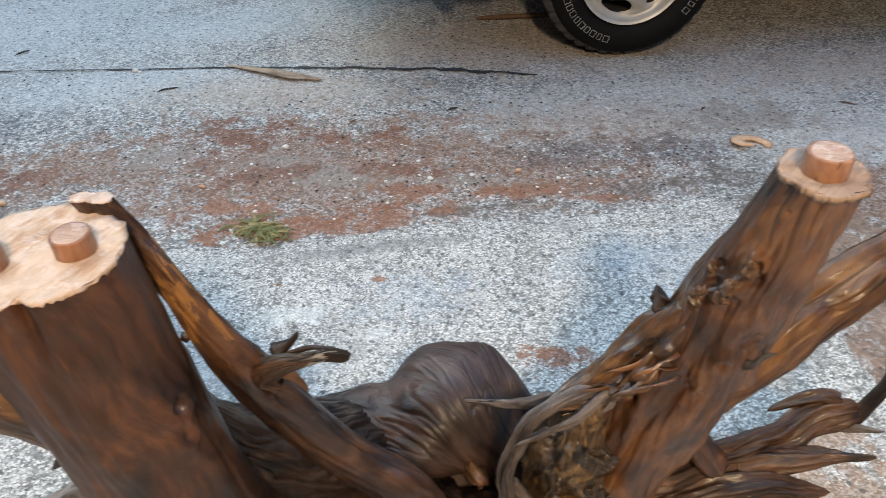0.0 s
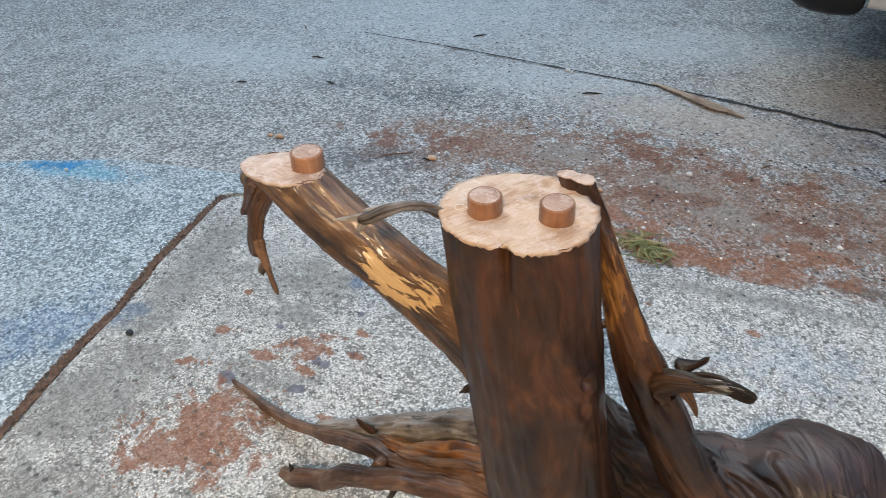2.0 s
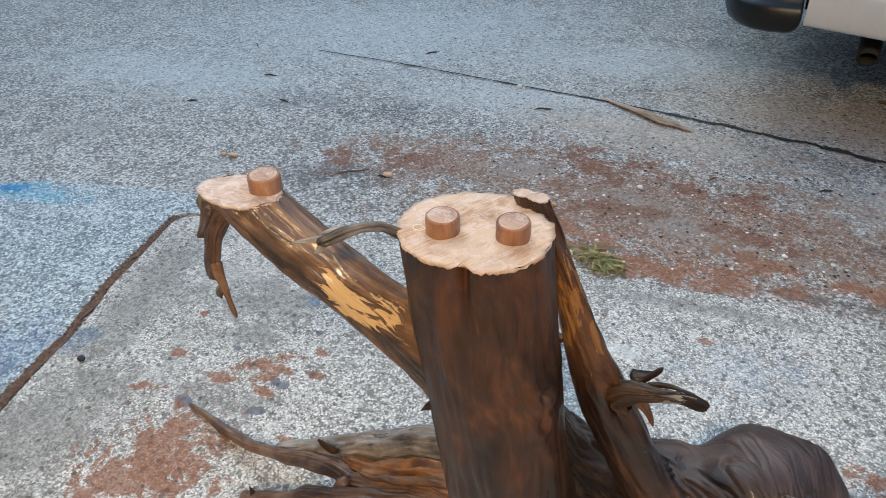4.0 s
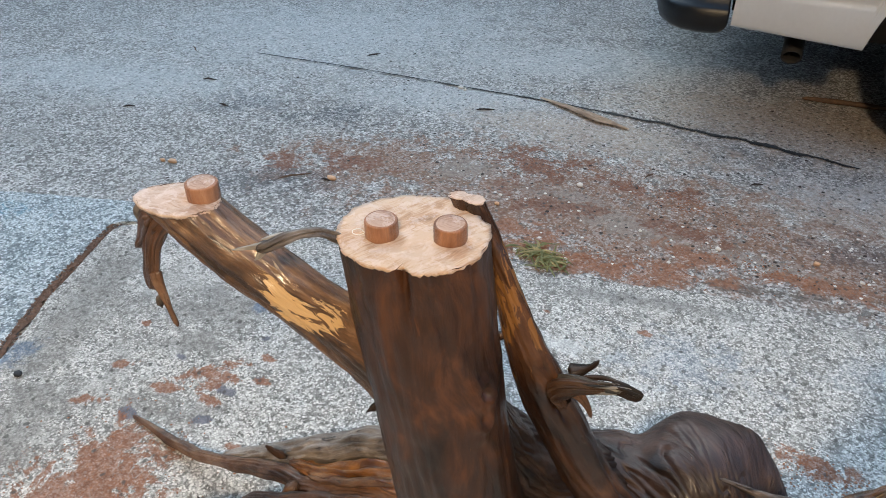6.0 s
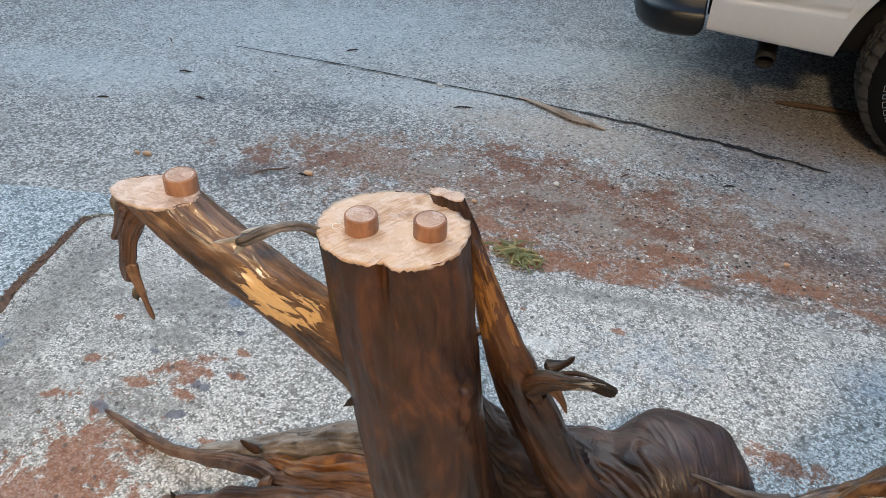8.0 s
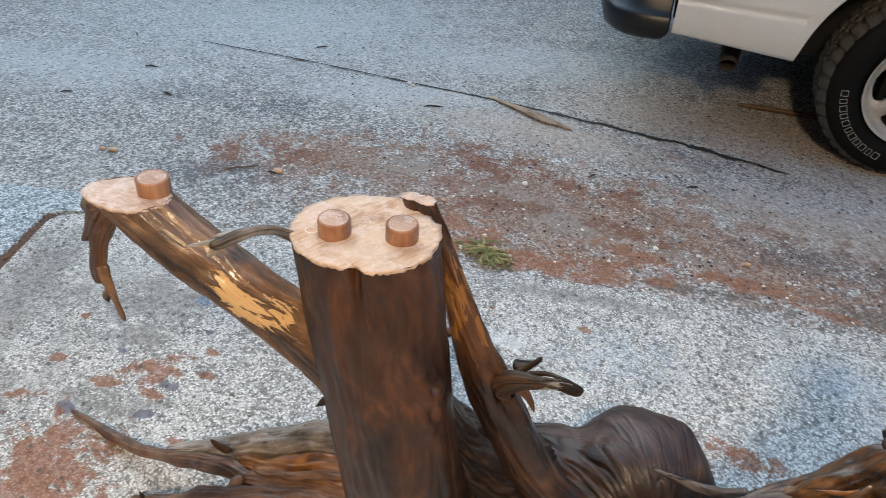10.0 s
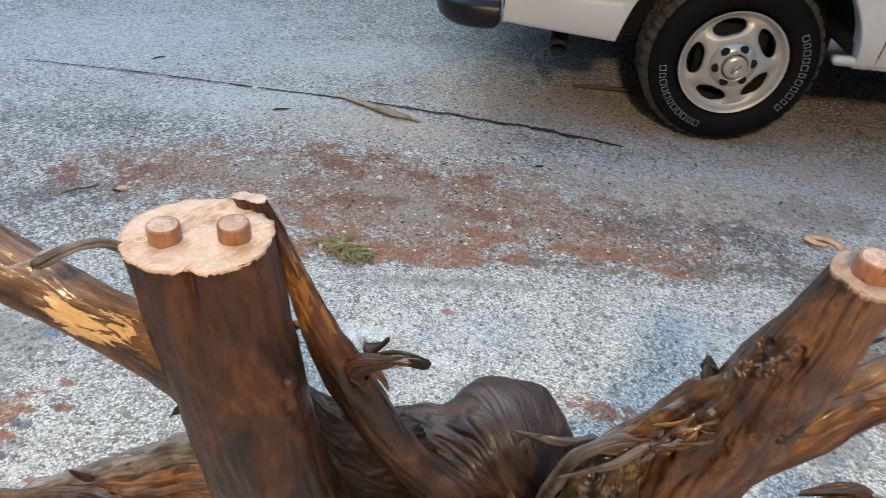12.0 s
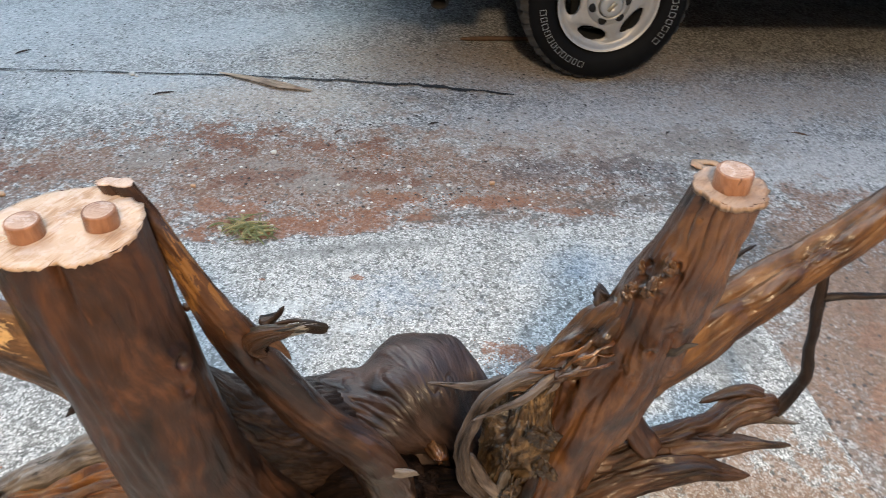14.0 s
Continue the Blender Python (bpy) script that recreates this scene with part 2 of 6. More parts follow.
def pavement(name, matrix, pale, dust, dust_at, grain, cover, stains, rough=0.85, relief=1.0, spec=0.2, pits=0.72, dusty=0.75):
    """Worn pavement: pale grains standing in a darker binder, smooth dusted patches, pits, and ragged stains over it.
    cover: how rare the grains are. stains: (colour, strength, how far grains show through, softness of the rim, ellipses)."""
    n = Nodes(name)
    where = n.add("TexCoord").outputs["Object"]
    shake = n.add("VectorMath", {"operation": "SCALE"}, i0=n.add("TexNoise", None, Vector=where, Scale=70.0, Detail=3.0).outputs["Color"], Scale=0.012).outputs[0]
    warped = n.add("VectorMath", {"operation": "ADD"}, i0=where, i1=shake).outputs[0]
    cells = n.add("TexVoronoi", {"feature": "F1"}, Vector=warped, Scale=grain, Randomness=1.0)
    value = n.add("SeparateColor", None, Color=cells.outputs["Color"])
    holes = n.add("TexVoronoi", {"feature": "F1"}, Vector=warped, Scale=34.0, Randomness=1.0)
    which = n.add("SeparateColor", None, Color=holes.outputs["Color"])
    fine = n.noise(where, 420, 3, 0.7)
    middle = n.noise(where, 48, 6, 0.7, 0.3)
    patchy = n.noise(where, 8, 6, 0.65)
    broad = n.noise(where, 1.1, 5, 0.6, 0.4)
    ragged = n.noise(where, 9.0, 9, 0.78, 0.4)
    field = n.math("ADD", n.math("MULTIPLY", value.outputs[0], 0.42), n.math("ADD", n.math("MULTIPLY", middle, 0.62), n.math("ADD", n.math("MULTIPLY", patchy, 0.62), n.math("MULTIPLY", broad, 0.20))))
    grains = n.math("MULTIPLY", n.step(field, cover - 0.055, cover + 0.055), n.step(cells.outputs["Distance"], 0.72, 0.48, 0.35, 1.0))
    stone = n.mix(value.outputs[1], tuple(0.66 * c for c in pale), tuple(1.24 * c for c in pale))
    binder = n.mix(n.step(n.math("ADD", n.math("MULTIPLY", fine, 0.5), n.math("MULTIPLY", middle, 0.5)), 0.36, 0.62), tuple(0.40 * c for c in matrix), tuple(1.46 * c for c in matrix))
    color = n.mix(grains, binder, stone)
    film = n.math("MULTIPLY", n.step(n.noise(where, 2.7, 7, 0.66, 0.5), dust_at, dust_at + 0.11), n.step(middle, 0.34, 0.55, 0.5, 1.0))
    color = n.mix(n.math("MULTIPLY", film, dusty), color, n.mix(n.math("ADD", n.math("MULTIPLY", fine, 0.4), n.math("MULTIPLY", patchy, 0.6)), tuple(0.68 * c for c in dust), tuple(1.30 * c for c in dust)))
    for tint, strength, through_it, soft, spots in stains:
        mask = None
        for spot in spots:
            one = stain(n, where, ragged, *spot[:5], 1.7 * spot[5], soft)
            mask = one if mask is None else n.math("MAXIMUM", mask, one)
        shown = n.math("SUBTRACT", 1.0, n.math("MULTIPLY", grains, through_it))
        mask = n.math("MULTIPLY", n.math("MULTIPLY", mask, shown), strength)
        color = n.mix(mask, color, n.mix(n.step(n.math("ADD", n.math("MULTIPLY", fine, 0.45), n.math("MULTIPLY", middle, 0.55)), 0.36, 0.64), tuple(0.62 * c for c in tint), tuple(1.32 * c for c in tint)))
    hole = n.math("MULTIPLY", n.step(holes.outputs["Distance"], 0.30, 0.17), n.step(which.outputs[0], pits, pits + 0.05))
    color = n.mix(n.math("MULTIPLY", hole, 0.75), color, tuple(0.35 * c for c in matrix))
    height = n.math("SUBTRACT", n.math("ADD", n.math("MULTIPLY", grains, 0.8), n.math("MULTIPLY", fine, 0.5)), n.math("MULTIPLY", hole, 0.9))
    normal = n.bump(height, 0.5 * relief, 0.005)
    normal = n.bump(n.math("ADD", patchy, n.math("MULTIPLY", middle, 0.35)), 0.4, 0.02, normal)
    gloss = n.math("ADD", rough - 0.12, n.math("MULTIPLY", patchy, 0.25), True)
    return n.done(color, gloss, normal, spec=spec)


CLAY = (0.255, 0.112, 0.058)
BROWN_DIRT = (0.215, 0.122, 0.078)
ROAD_STAINS_AND_SHEEN = [
    # sky sheen painted pale blue on the far road, then pale dust by the vehicle
    ((0.49, 0.515, 0.522), 0.68, 0.40, 0.7, [(-2.7, 3.5, 1.3, 0.75, 30, 0.25), (-3.3, 2.35, 0.9, 0.30, 20, 0.3), (-1.4, 3.75, 0.9, 0.30, 25, 0.25), (-1.7, 3.0, 0.7, 0.22, 15, 0.25)]),
    ((0.50, 0.478, 0.46), 0.7, 0.30, 0.5, [(0.9, 3.15, 0.9, 0.30, 8, 0.3), (1.5, 2.85, 0.7, 0.30, 10, 0.3), (0.35, 3.0, 0.6, 0.16, 8, 0.4)]),
    ((0.41, 0.345, 0.29), 0.80, 0.40, 0.5, [(0.2, 3.60, 1.3, 0.36, 10, 0.3), (1.7, 3.5, 1.1, 0.25, 10, 0.3), (0.5, 2.85, 0.8, 0.22, 10, 0.3), (-0.9, 3.0, 0.7, 0.22, 10, 0.3)]),
    # brown dirt beside the slab
    (BROWN_DIRT, 0.92, 0.30, 0.5, [(-0.65, 2.38, 1.05, 0.46, 10, 0.35), (0.3, 2.38, 0.5, 0.16, 8, 0.4), (-1.55, 2.28, 0.55, 0.25, 25, 0.5), (0.15, 2.50, 0.7, 0.24, 8, 0.5), (1.55, 1.80, 0.42, 0.75, 20, 0.4), (1.45, 2.35, 0.36, 0.30, 0, 0.5)]),
    ((0.27, 0.235, 0.205), 0.75, 0.15, 0.3, [(-0.62, 2.38, 0.40, 0.10, -8, 0.4), (0.0, 2.36, 0.30, 0.06, 0, 0.4), (1.05, 2.95, 0.35, 0.16, 10, 0.5), (-1.25, 2.42, 0.18, 0.08, 30, 0.5)]),
    # darker dirt outside the slab's far edge
    ((0.125, 0.108, 0.094), 0.8, 0.45, 0.4, [(1.12, 2.22, 0.16, 0.34, 22, 0.35), (0.98, 2.48, 0.22, 0.10, 10, 0.4), (0.55, 2.36, 0.30, 0.055, 22, 0.4), (0.0, 2.20, 0.30, 0.03, 17, 0.4)]),
    # darker grey-blue spots
    ((0.075, 0.085, 0.10), 0.55, 0.5, 0.35, [(-1.90, 1.94, 0.26, 0.14, 25, 0.5), (-2.05, 2.55, 0.24, 0.14, 25, 0.5), (0.33, 2.60, 0.24, 0.10, 10, 0.5), (0.78, 2.66, 0.24, 0.10, 5, 0.5), (-2.5, 2.45, 0.25, 0.12, 20, 0.5)]),
]
ROAD_CLAY = [
    ((0.175, 0.078, 0.045), 0.85, 0.25, 0.22, [(-1.00, 2.58, 0.17, 0.15, 30, 0.6), (-0.62, 2.62, 0.13, 0.05, 0, 0.6), (-0.42, 2.68, 0.12, 0.045, 0, 0.6), (-1.75, 2.20, 0.22, 0.08, 20, 0.6), (-0.82, 2.34, 0.22, 0.06, 20, 0.6), (-0.30, 2.42, 0.20, 0.05, 0, 0.6), (-1.98, 2.08, 0.10, 0.06, 0, 0.6)]),
    (CLAY, 0.80, 0.26, 0.28, [(-0.58, 2.03, 0.34, 0.075, 14, 0.45), (-0.30, 2.14, 0.20, 0.06, 14, 0.45), (-0.80, 2.12, 0.18, 0.07, 10, 0.6), (0.12, 2.32, 0.24, 0.05, 6, 0.6), (0.42, 2.31, 0.16, 0.035, 6, 0.5), (-0.22, 2.28, 0.16, 0.05, 0, 0.6)]),
    # trodden brown dirt outside the slab
    ((0.235, 0.158, 0.112), 0.93, 0.22, 0.3, [(1.60, 1.55, 0.62, 0.85, 15, 0.15), (1.30, 2.00, 0.26, 0.34, 15, 0.2)]),
    ((0.262, 0.135, 0.082), 0.6, 0.15, 0.3, [(1.48, 1.80, 0.16, 0.10, 30, 0.5), (1.36, 1.45, 0.10, 0.14, 20, 0.5)]),
]
SLAB_STAINS_AND_SHADE = [
    ((0.275, 0.185, 0.130), 0.85, 0.30, 0.2, [(0.80, 1.14, 0.26, 0.15, 10, 0.5), (1.05, 1.05, 0.25, 0.25, 10, 0.5), (0.95, 1.33, 0.10, 0.09, 10, 0.5), (1.06, 1.24, 0.06, 0.10, 20, 0.5)]),
    ((0.225, 0.218, 0.205), 0.85, 0.2, 0.5, [(-1.86, 0.98, 0.13, 0.42, 24, 0.3), (-1.62, 0.66, 0.14, 0.10, 20, 0.5), (-1.28, 0.80, 0.12, 0.06, 20, 0.6), (-1.45, 1.02, 0.12, 0.07, 20, 0.6), (-1.62, 0.45, 0.22, 0.22, 10, 0.4), (-1.3, 0.22, 0.35, 0.15, 0, 0.4), (-1.50, 1.18, 0.26, 0.10, 30, 0.4), (-1.05, 1.45, 0.25, 0.06, 25, 0.4), (-0.3, 1.93, 0.30, 0.035, 17, 0.4), (0.9, 1.6, 0.2, 0.1, 30, 0.4)]),
    ((0.150, 0.150, 0.180), 0.92, 0.0, 0.15, [(-1.19, 0.94, 0.040, 0.020, 10, 0.3), (-1.16, 0.83, 0.030, 0.018, 25, 0.3), (-1.36, 0.74, 0.03, 0.02, 0, 0.3), (-1.13, 1.02, 0.022, 0.014, 0, 0.3), (-1.24, 1.16, 0.02, 0.012, 30, 0.3), (-1.40, 0.97, 0.025, 0.014, 0, 0.3)]),
    ((0.12, 0.19, 0.30), 0.55, 0.3, 0.4, [(-1.345, 1.27, 0.04, 0.028, 0, 0.4), (-1.88, 0.66, 0.06, 0.14, -25, 0.4)]),
    # blue shadow behind the leaning trunk, painted faintly onto the slab
    ((0.28, 0.335, 0.41), 0.42, 0.35, 0.6, [(0.62, 2.00, 0.36, 0.10, 17, 0.3), (0.72, 1.86, 0.16, 0.16, 0, 0.4), (-0.1, 1.72, 0.2, 0.10, 10, 0.5)]),
    ((0.62, 0.64, 0.64), 0.45, 0.2, 0.12, [(-0.42, 1.62, 0.10, 0.04, 20, 0.7), (-0.20, 1.55, 0.05, 0.03, 0, 0.7)]),
]
SLAB_CLAY = [
    ((0.250, 0.125, 0.078), 0.93, 0.15, 0.16, [(-1.24, 0.58, 0.15, 0.15, 10, 0.45), (-1.22, 0.98, 0.04, 0.025, 0, 0.5), (-1.33, 0.93, 0.05, 0.03, 60, 0.5), (-1.25, 0.93, 0.05, 0.03, 40, 0.5), (-1.50, 0.72, 0.06, 0.03, 30, 0.5), (-1.35, 0.48, 0.10, 0.10, 10, 0.5), (-1.28, 0.97, 0.11, 0.038, 52, 0.5), (-1.34, 0.86, 0.055, 0.022, 25, 0.4), (-1.22, 0.89, 0.045, 0.02, 0, 0.4), (-1.53, 0.86, 0.05, 0.02, 30, 0.4), (-1.17, 1.10, 0.026, 0.016, 0, 0.4), (-1.02, 0.80, 0.03, 0.016, 0, 0.4), (-1.62, 1.02, 0.03, 0.015, 0, 0.4), (-1.12, 1.02, 0.03, 0.018, 20, 0.4), (0.28, 1.53, 0.09, 0.035, 0, 0.5), (-0.25, 1.78, 0.03, 0.015, 0, 0.4), (-0.55, 1.72, 0.02, 0.012, 0, 0.4)]),
]
ASPHALT = pavement("worn_aggregate_asphalt", (0.198, 0.191, 0.183), (0.56, 0.553, 0.54), (0.345, 0.332, 0.316), 0.56, 112, 0.918, ROAD_STAINS_AND_SHEEN + ROAD_CLAY, 0.72, 1.4, 0.38, 0.50, 0.5)
SLAB = pavement("pitted_pale_concrete", (0.240, 0.232, 0.217), (0.63, 0.617, 0.59), (0.39, 0.384, 0.368), 0.545, 185, 0.895, SLAB_STAINS_AND_SHADE + SLAB_CLAY, 0.88, 1.0, 0.15, 0.66, 0.55)
# the blue cast of skylight is mixed into this slab's concrete colours
SLAB_LEFT = pavement("pitted_concrete_in_blue_skylight", (0.185, 0.215, 0.232), (0.55, 0.60, 0.625), (0.37, 0.415, 0.44), 0.54, 140, 0.895,
                     [((0.10, 0.34, 0.50), 0.55, 0.3, 0.5, [(-2.84, 1.11, 0.30, 0.075, 24, 0.35)]), ((0.025, 0.190, 0.42), 0.9, 0.1, 0.4, [(-2.95, 1.085, 0.13, 0.042, 30, 0.35)]), ((0.08, 0.16, 0.30), 0.5, 0.3, 0.5, [(-2.0, 0.50, 0.13, 0.26, -20, 0.4)])], 0.75, 1.0, 0.3, 0.78, 0.5)


def plain(name, color, rough, metal=0.0, coat=0.0, vary=0.12, scale=14, bump=0.0, spec=None):
    """A simple coloured surface with faint wear."""
    n = Nodes(name)
    where = n.add("TexCoord").outputs["Object"]
    a = n.noise(where, scale, 6, 0.65)
    b = n.noise(where, scale * 14, 3, 0.6)
    tone = n.math("ADD", n.math("MULTIPLY", a, 0.7), n.math("MULTIPLY", b, 0.3))
    low, high = tuple(c * (1 - vary) for c in color), tuple(min(c * (1 + vary), 0.95) for c in color)
    gloss = n.math("ADD", rough - 0.08, n.math("MULTIPLY", tone, 0.16), True)
    return n.done(n.ramp(tone, (0.35, low), (0.65, high)), gloss, n.bump(b, bump, 0.002) if bump else None, metal, coat, spec)


PAINT = plain("white_car_paint", (0.52, 0.545, 0.575), 0.42, 0.0, 0.2, 0.05, 4)
TRIM = plain("black_bumper_plastic", (0.005, 0.0055, 0.0065), 0.38, 0.0, 0.0, 0.25, 18, 0.3, 0.45)
RUBBER = plain("tyre_rubber", (0.004, 0.004, 0.0044), 0.7, 0.0, 0.0, 0.3, 20, 0.3, 0.14)
DUSTY = plain("dusty_tread_rubber", (0.050, 0.046, 0.042), 0.85, 0.0, 0.0, 0.4, 30, 0.4)
WHITE_INK = plain("white_sidewall_rubber", (0.34, 0.34, 0.335), 0.7, vary=0.4, scale=40)
ALLOY = plain("silver_wheel_paint", (0.42, 0.41, 0.40), 0.46, 0.35, 0.1, 0.1, 16)
CHROME = plain("dull_chrome_cap", (0.48, 0.47, 0.45), 0.32, 0.6, 0.0, 0.08, 25)
GOLD = plain("faded_brass_emblem", (0.42, 0.36, 0.25), 0.4, 0.6)
SOOT = plain("sooty_exhaust_steel", (0.020, 0.018, 0.017), 0.75, 0.3, 0.0, 0.4, 30, 0.3)
# near-black underside; in the wheels it stands in for the shade of recesses
UNDER = plain("black_underbody_and_recess_shade", (0.006, 0.006, 0.006), 0.95, 0.0, 0.0, 0.3, 8)
GLASS = plain("dark_tinted_glass", (0.012, 0.014, 0.016), 0.06, 0.0, 0.5, 0.05)
LAMP_RED = plain("red_lamp_plastic", (0.35, 0.02, 0.02), 0.2, 0.0, 0.5)
LAMP_CLEAR = plain("clear_lamp_plastic", (0.55, 0.55, 0.55), 0.12, 0.2, 0.5)
TAR = plain("old_crack_tar", (0.020, 0.021, 0.024), 0.7, 0.0, 0.0, 0.5, 40, 0.6)
SOIL = plain("dark_joint_soil", (0.120, 0.074, 0.052), 0.95, 0.0, 0.0, 0.6, 60, 0.8)
CLAY_MAT = plain("red_clay_crumbs", CLAY, 0.95, 0.0, 0.0, 0.4, 60, 0.6)
BARK_STRIP = wood("dry_bark_strip", (0.34, 0.25, 0.18), (0.54, 0.42, 0.31), (0.70, 0.58, 0.45), 0.75, 0.0)
TWIG = plain("dry_twig", (0.10, 0.060, 0.038), 0.8, 0.0, 0.0, 0.4, 60, 0.5)
TWIG_DARK = plain("dark_twig", (0.035, 0.026, 0.022), 0.8, 0.0, 0.0, 0.4, 60, 0.5)
CHIP_WOOD = plain("sawn_wood_chip", (0.56, 0.36, 0.22), 0.7, 0.0, 0.0, 0.25, 60, 0.5)
GRIT = plain("pale_grit", (0.36, 0.34, 0.31), 0.8, 0.0, 0.0, 0.5, 25, 0.3)
WHITE_STONE = plain("white_pebble", (0.66, 0.64, 0.60), 0.7, 0.0, 0.0, 0.2, 60, 0.3)
# dark surface of the unseen walls that cut off the low sky
BLOCKER_DARK = plain("dark_blocker_wall", (0.05, 0.05, 0.045), 0.95, 0.0, 0.0, 0.3, 6, 0.5)
# dull surface of the unseen wall and panel that hold back southern sky
BLOCKER_DULL = plain("dull_blocker_wall", (0.14, 0.12, 0.10), 0.9, 0.0, 0.0, 0.2, 5, 0.5)
GRASS_GREEN = plain("wilted_grass_blade", (0.115, 0.115, 0.035), 0.7, 0.0, 0.0, 0.35, 30)
GRASS_DRY = plain("yellowed_grass_blade", (0.25, 0.20, 0.08), 0.75, 0.0, 0.0, 0.35, 30)


# ---- building helpers ----
def thing(name, at, label, category, group=""):
    ob = new(name)
    ob.empty_display_size = 0.1
    ob.location = at
    ob.matrix_world = Matrix.Translation(at)
    return tagged(ob, label, category, group)


def mesh_of(name, bm, material, smooth=True):
    me = bpy.data.meshes.new(name)
    bm.normal_update()
    bm.to_mesh(me)
    bm.free()
    me.materials.append(material)
    me.polygons.foreach_set("use_smooth", [smooth] * len(me.polygons))
    return me


def part(name, bm, material, parent=None, label="", smooth=True):
    """Links a bmesh, built in world places, as one object under its thing or part."""
    ob = new(name, mesh_of(name, bm, material, smooth))
    if parent is not None:
        ob.parent = parent
        if parent.type == "EMPTY":
            ob.matrix_parent_inverse = Matrix.Translation(parent.location).inverted()
    return tagged(ob, label) if label else ob


def spline(points, step):
    """Points (x, y, z, r) along a smooth curve through those given."""
    p = [np.array(q, float) for q in points]
    p = [2 * p[0] - p[1]] + p + [2 * p[-1] - p[-2]]
    out = []
    for a, b, c, d in zip(p, p[1:], p[2:], p[3:]):
        count = max(2, int(np.linalg.norm(c[:3] - b[:3]) / step))
        for i in range(count):
            t = i / count
            out.append(0.5 * (2 * b + (c - a) * t + (2 * a - 5 * b + 4 * c - d) * t * t + (3 * b - a - 3 * c + d) * t ** 3))
    return out + [p[-2]]


def limb_mesh(points, around=32, step=0.010, lump=0.10, groove=0.004, twist=0.0, seed=0.0, lobes=(), cut=None, flat=1.0, marks=(), kink=0.0, folds=None):
    """A knotty wooden limb. folds: (count, depth, waver) wrinkles that run along it. marks: (x, y, z, reach, amount) knots (plus) and hollows (minus) at places on it. lobes: (angle in degrees, amount, width in degrees, reach) swellings or furrows along it. cut: height at which it is sawn off level.
    Returns the bmesh and, for a sawn limb, the outline of the cut."""
    line = spline(points, step)
    bm = bmesh.new()
    layer = bm.verts.layers.float_vector.new("grain")
    side, along, rings, before = None, 0.0, [], None
    for i, q in enumerate(line):
        c, r = Vector(q[:3]), max(q[3], 0.0015)
        ahead = Vector(line[min(i + 1, len(line) - 1)][:3]) - Vector(line[max(i - 1, 0)][:3])
        ahead.normalize()
        if side is None:
            side = Vector((1, 0, 0)) if abs(ahead.x) < 0.8 else Vector((0, 0, 1))
        side = (side - ahead * side.dot(ahead)).normalized()
        other = ahead.cross(side)
        if before is not None:
            along += (c - before).length
        before = c
        ends = min(1.0, 0.35 + 0.65 * min(i, len(line) - 1 - i) / 2.0) if cut is None else min(1.0, 0.35 + 0.65 * (len(line) - 1 - i) / 2.0)
        if kink:
            c = c + Vector((noise.noise((along * 11, seed, 1)), noise.noise((along * 11, seed, 5)), noise.noise((along * 11, seed, 9)))) * min(r, 0.009) * kink
        ring = []
        for k in range(around):
            a = 2 * math.pi * k / around
            b = a + twist * along
            ca, sa = math.cos(b), math.sin(b)
            swell = 1 + lump * noise.noise((ca * 1.3 + seed, sa * 1.3, along * 5)) + 0.5 * lump * noise.noise((ca * 3.2, sa * 3.2 + seed, along * 9))
            for deg, amount, width, *reach in lobes:
                off = (math.degrees(a) - deg + 180) % 360 - 180
                swell += amount * math.exp(-(off / width) ** 2) * (math.exp(-(along / reach[0]) ** 2) if reach else 1.0)
            size = r * 26 + 2.0
            bend = 0.5 * noise.noise((ca * 1.5, sa * 1.5, along * 9 + seed))
            ridge = abs(noise.noise((ca * size + seed + bend, sa * size + bend, along * 4.5)))
            small = noise.noise((ca * size * 2.3, sa * size * 2.3 + seed, along * 17))
            knob = noise.noise((ca * r * 38 + seed, sa * r * 38, along * 34))
            rr = r * swell * ends - groove * min(1, r / 0.03) * (1 - min(1, ridge * 3.0)) + min(groove, 0.005) * (0.45 * small + 0.5 * knob)
            if folds:
                waver = noise.noise((ca * 1.8 + seed, sa * 1.8, along * 4.5)) + 0.4 * noise.noise((ca * 5, sa * 5 + seed, along * 14))
                here = 0.5 + noise.noise((ca * 2.6, sa * 2.6 + seed, along * 7))
                rr -= folds[1] * max(0.0, min(1.0, here)) * (0.5 + 0.5 * math.sin(a * folds[0] + folds[2] * waver)) ** 4
            out = side * math.cos(a) + other * flat * math.sin(a)
            for mx, my, mz, reach, amount in marks:
                to = Vector((mx, my, mz)) - c
                if to.dot(out) <= 0:
                    continue
                far = (to - out * to.dot(out)).length / reach
                if far < 2.5:
                    rr += amount * math.exp(-far ** 2) * (1 + 0.5 * noise.noise((a * 9, along * 90, seed)))
            v = bm.verts.new(c + out * max(rr, 0.0008))
            v[layer] = (ca * r, sa * r, along + seed)
            ring.append(v)
        rings.append(ring)
    for one, two in zip(rings, rings[1:]):
        for k in range(around):
            bm.faces.new((one[k], one[(k + 1) % around], two[(k + 1) % around], two[k]))
    bm.faces.new(rings[0][::-1])
    bm.faces.new(rings[-1])
    bmesh.ops.recalc_face_normals(bm, faces=bm.faces)
    if cut is None:
        return bm, None
    found = bmesh.ops.bisect_plane(bm, geom=bm.verts[:] + bm.edges[:] + bm.faces[:], plane_co=(0, 0, cut), plane_no=(0, 0, 1), clear_outer=True)
    loop = [v.co.copy() for v in found["geom_cut"] if isinstance(v, bmesh.types.BMVert)]
    mid = sum(loop, Vector()) / len(loop)
    loop.sort(key=lambda p: math.atan2(p.y - mid.y, p.x - mid.x))
    return bm, loop


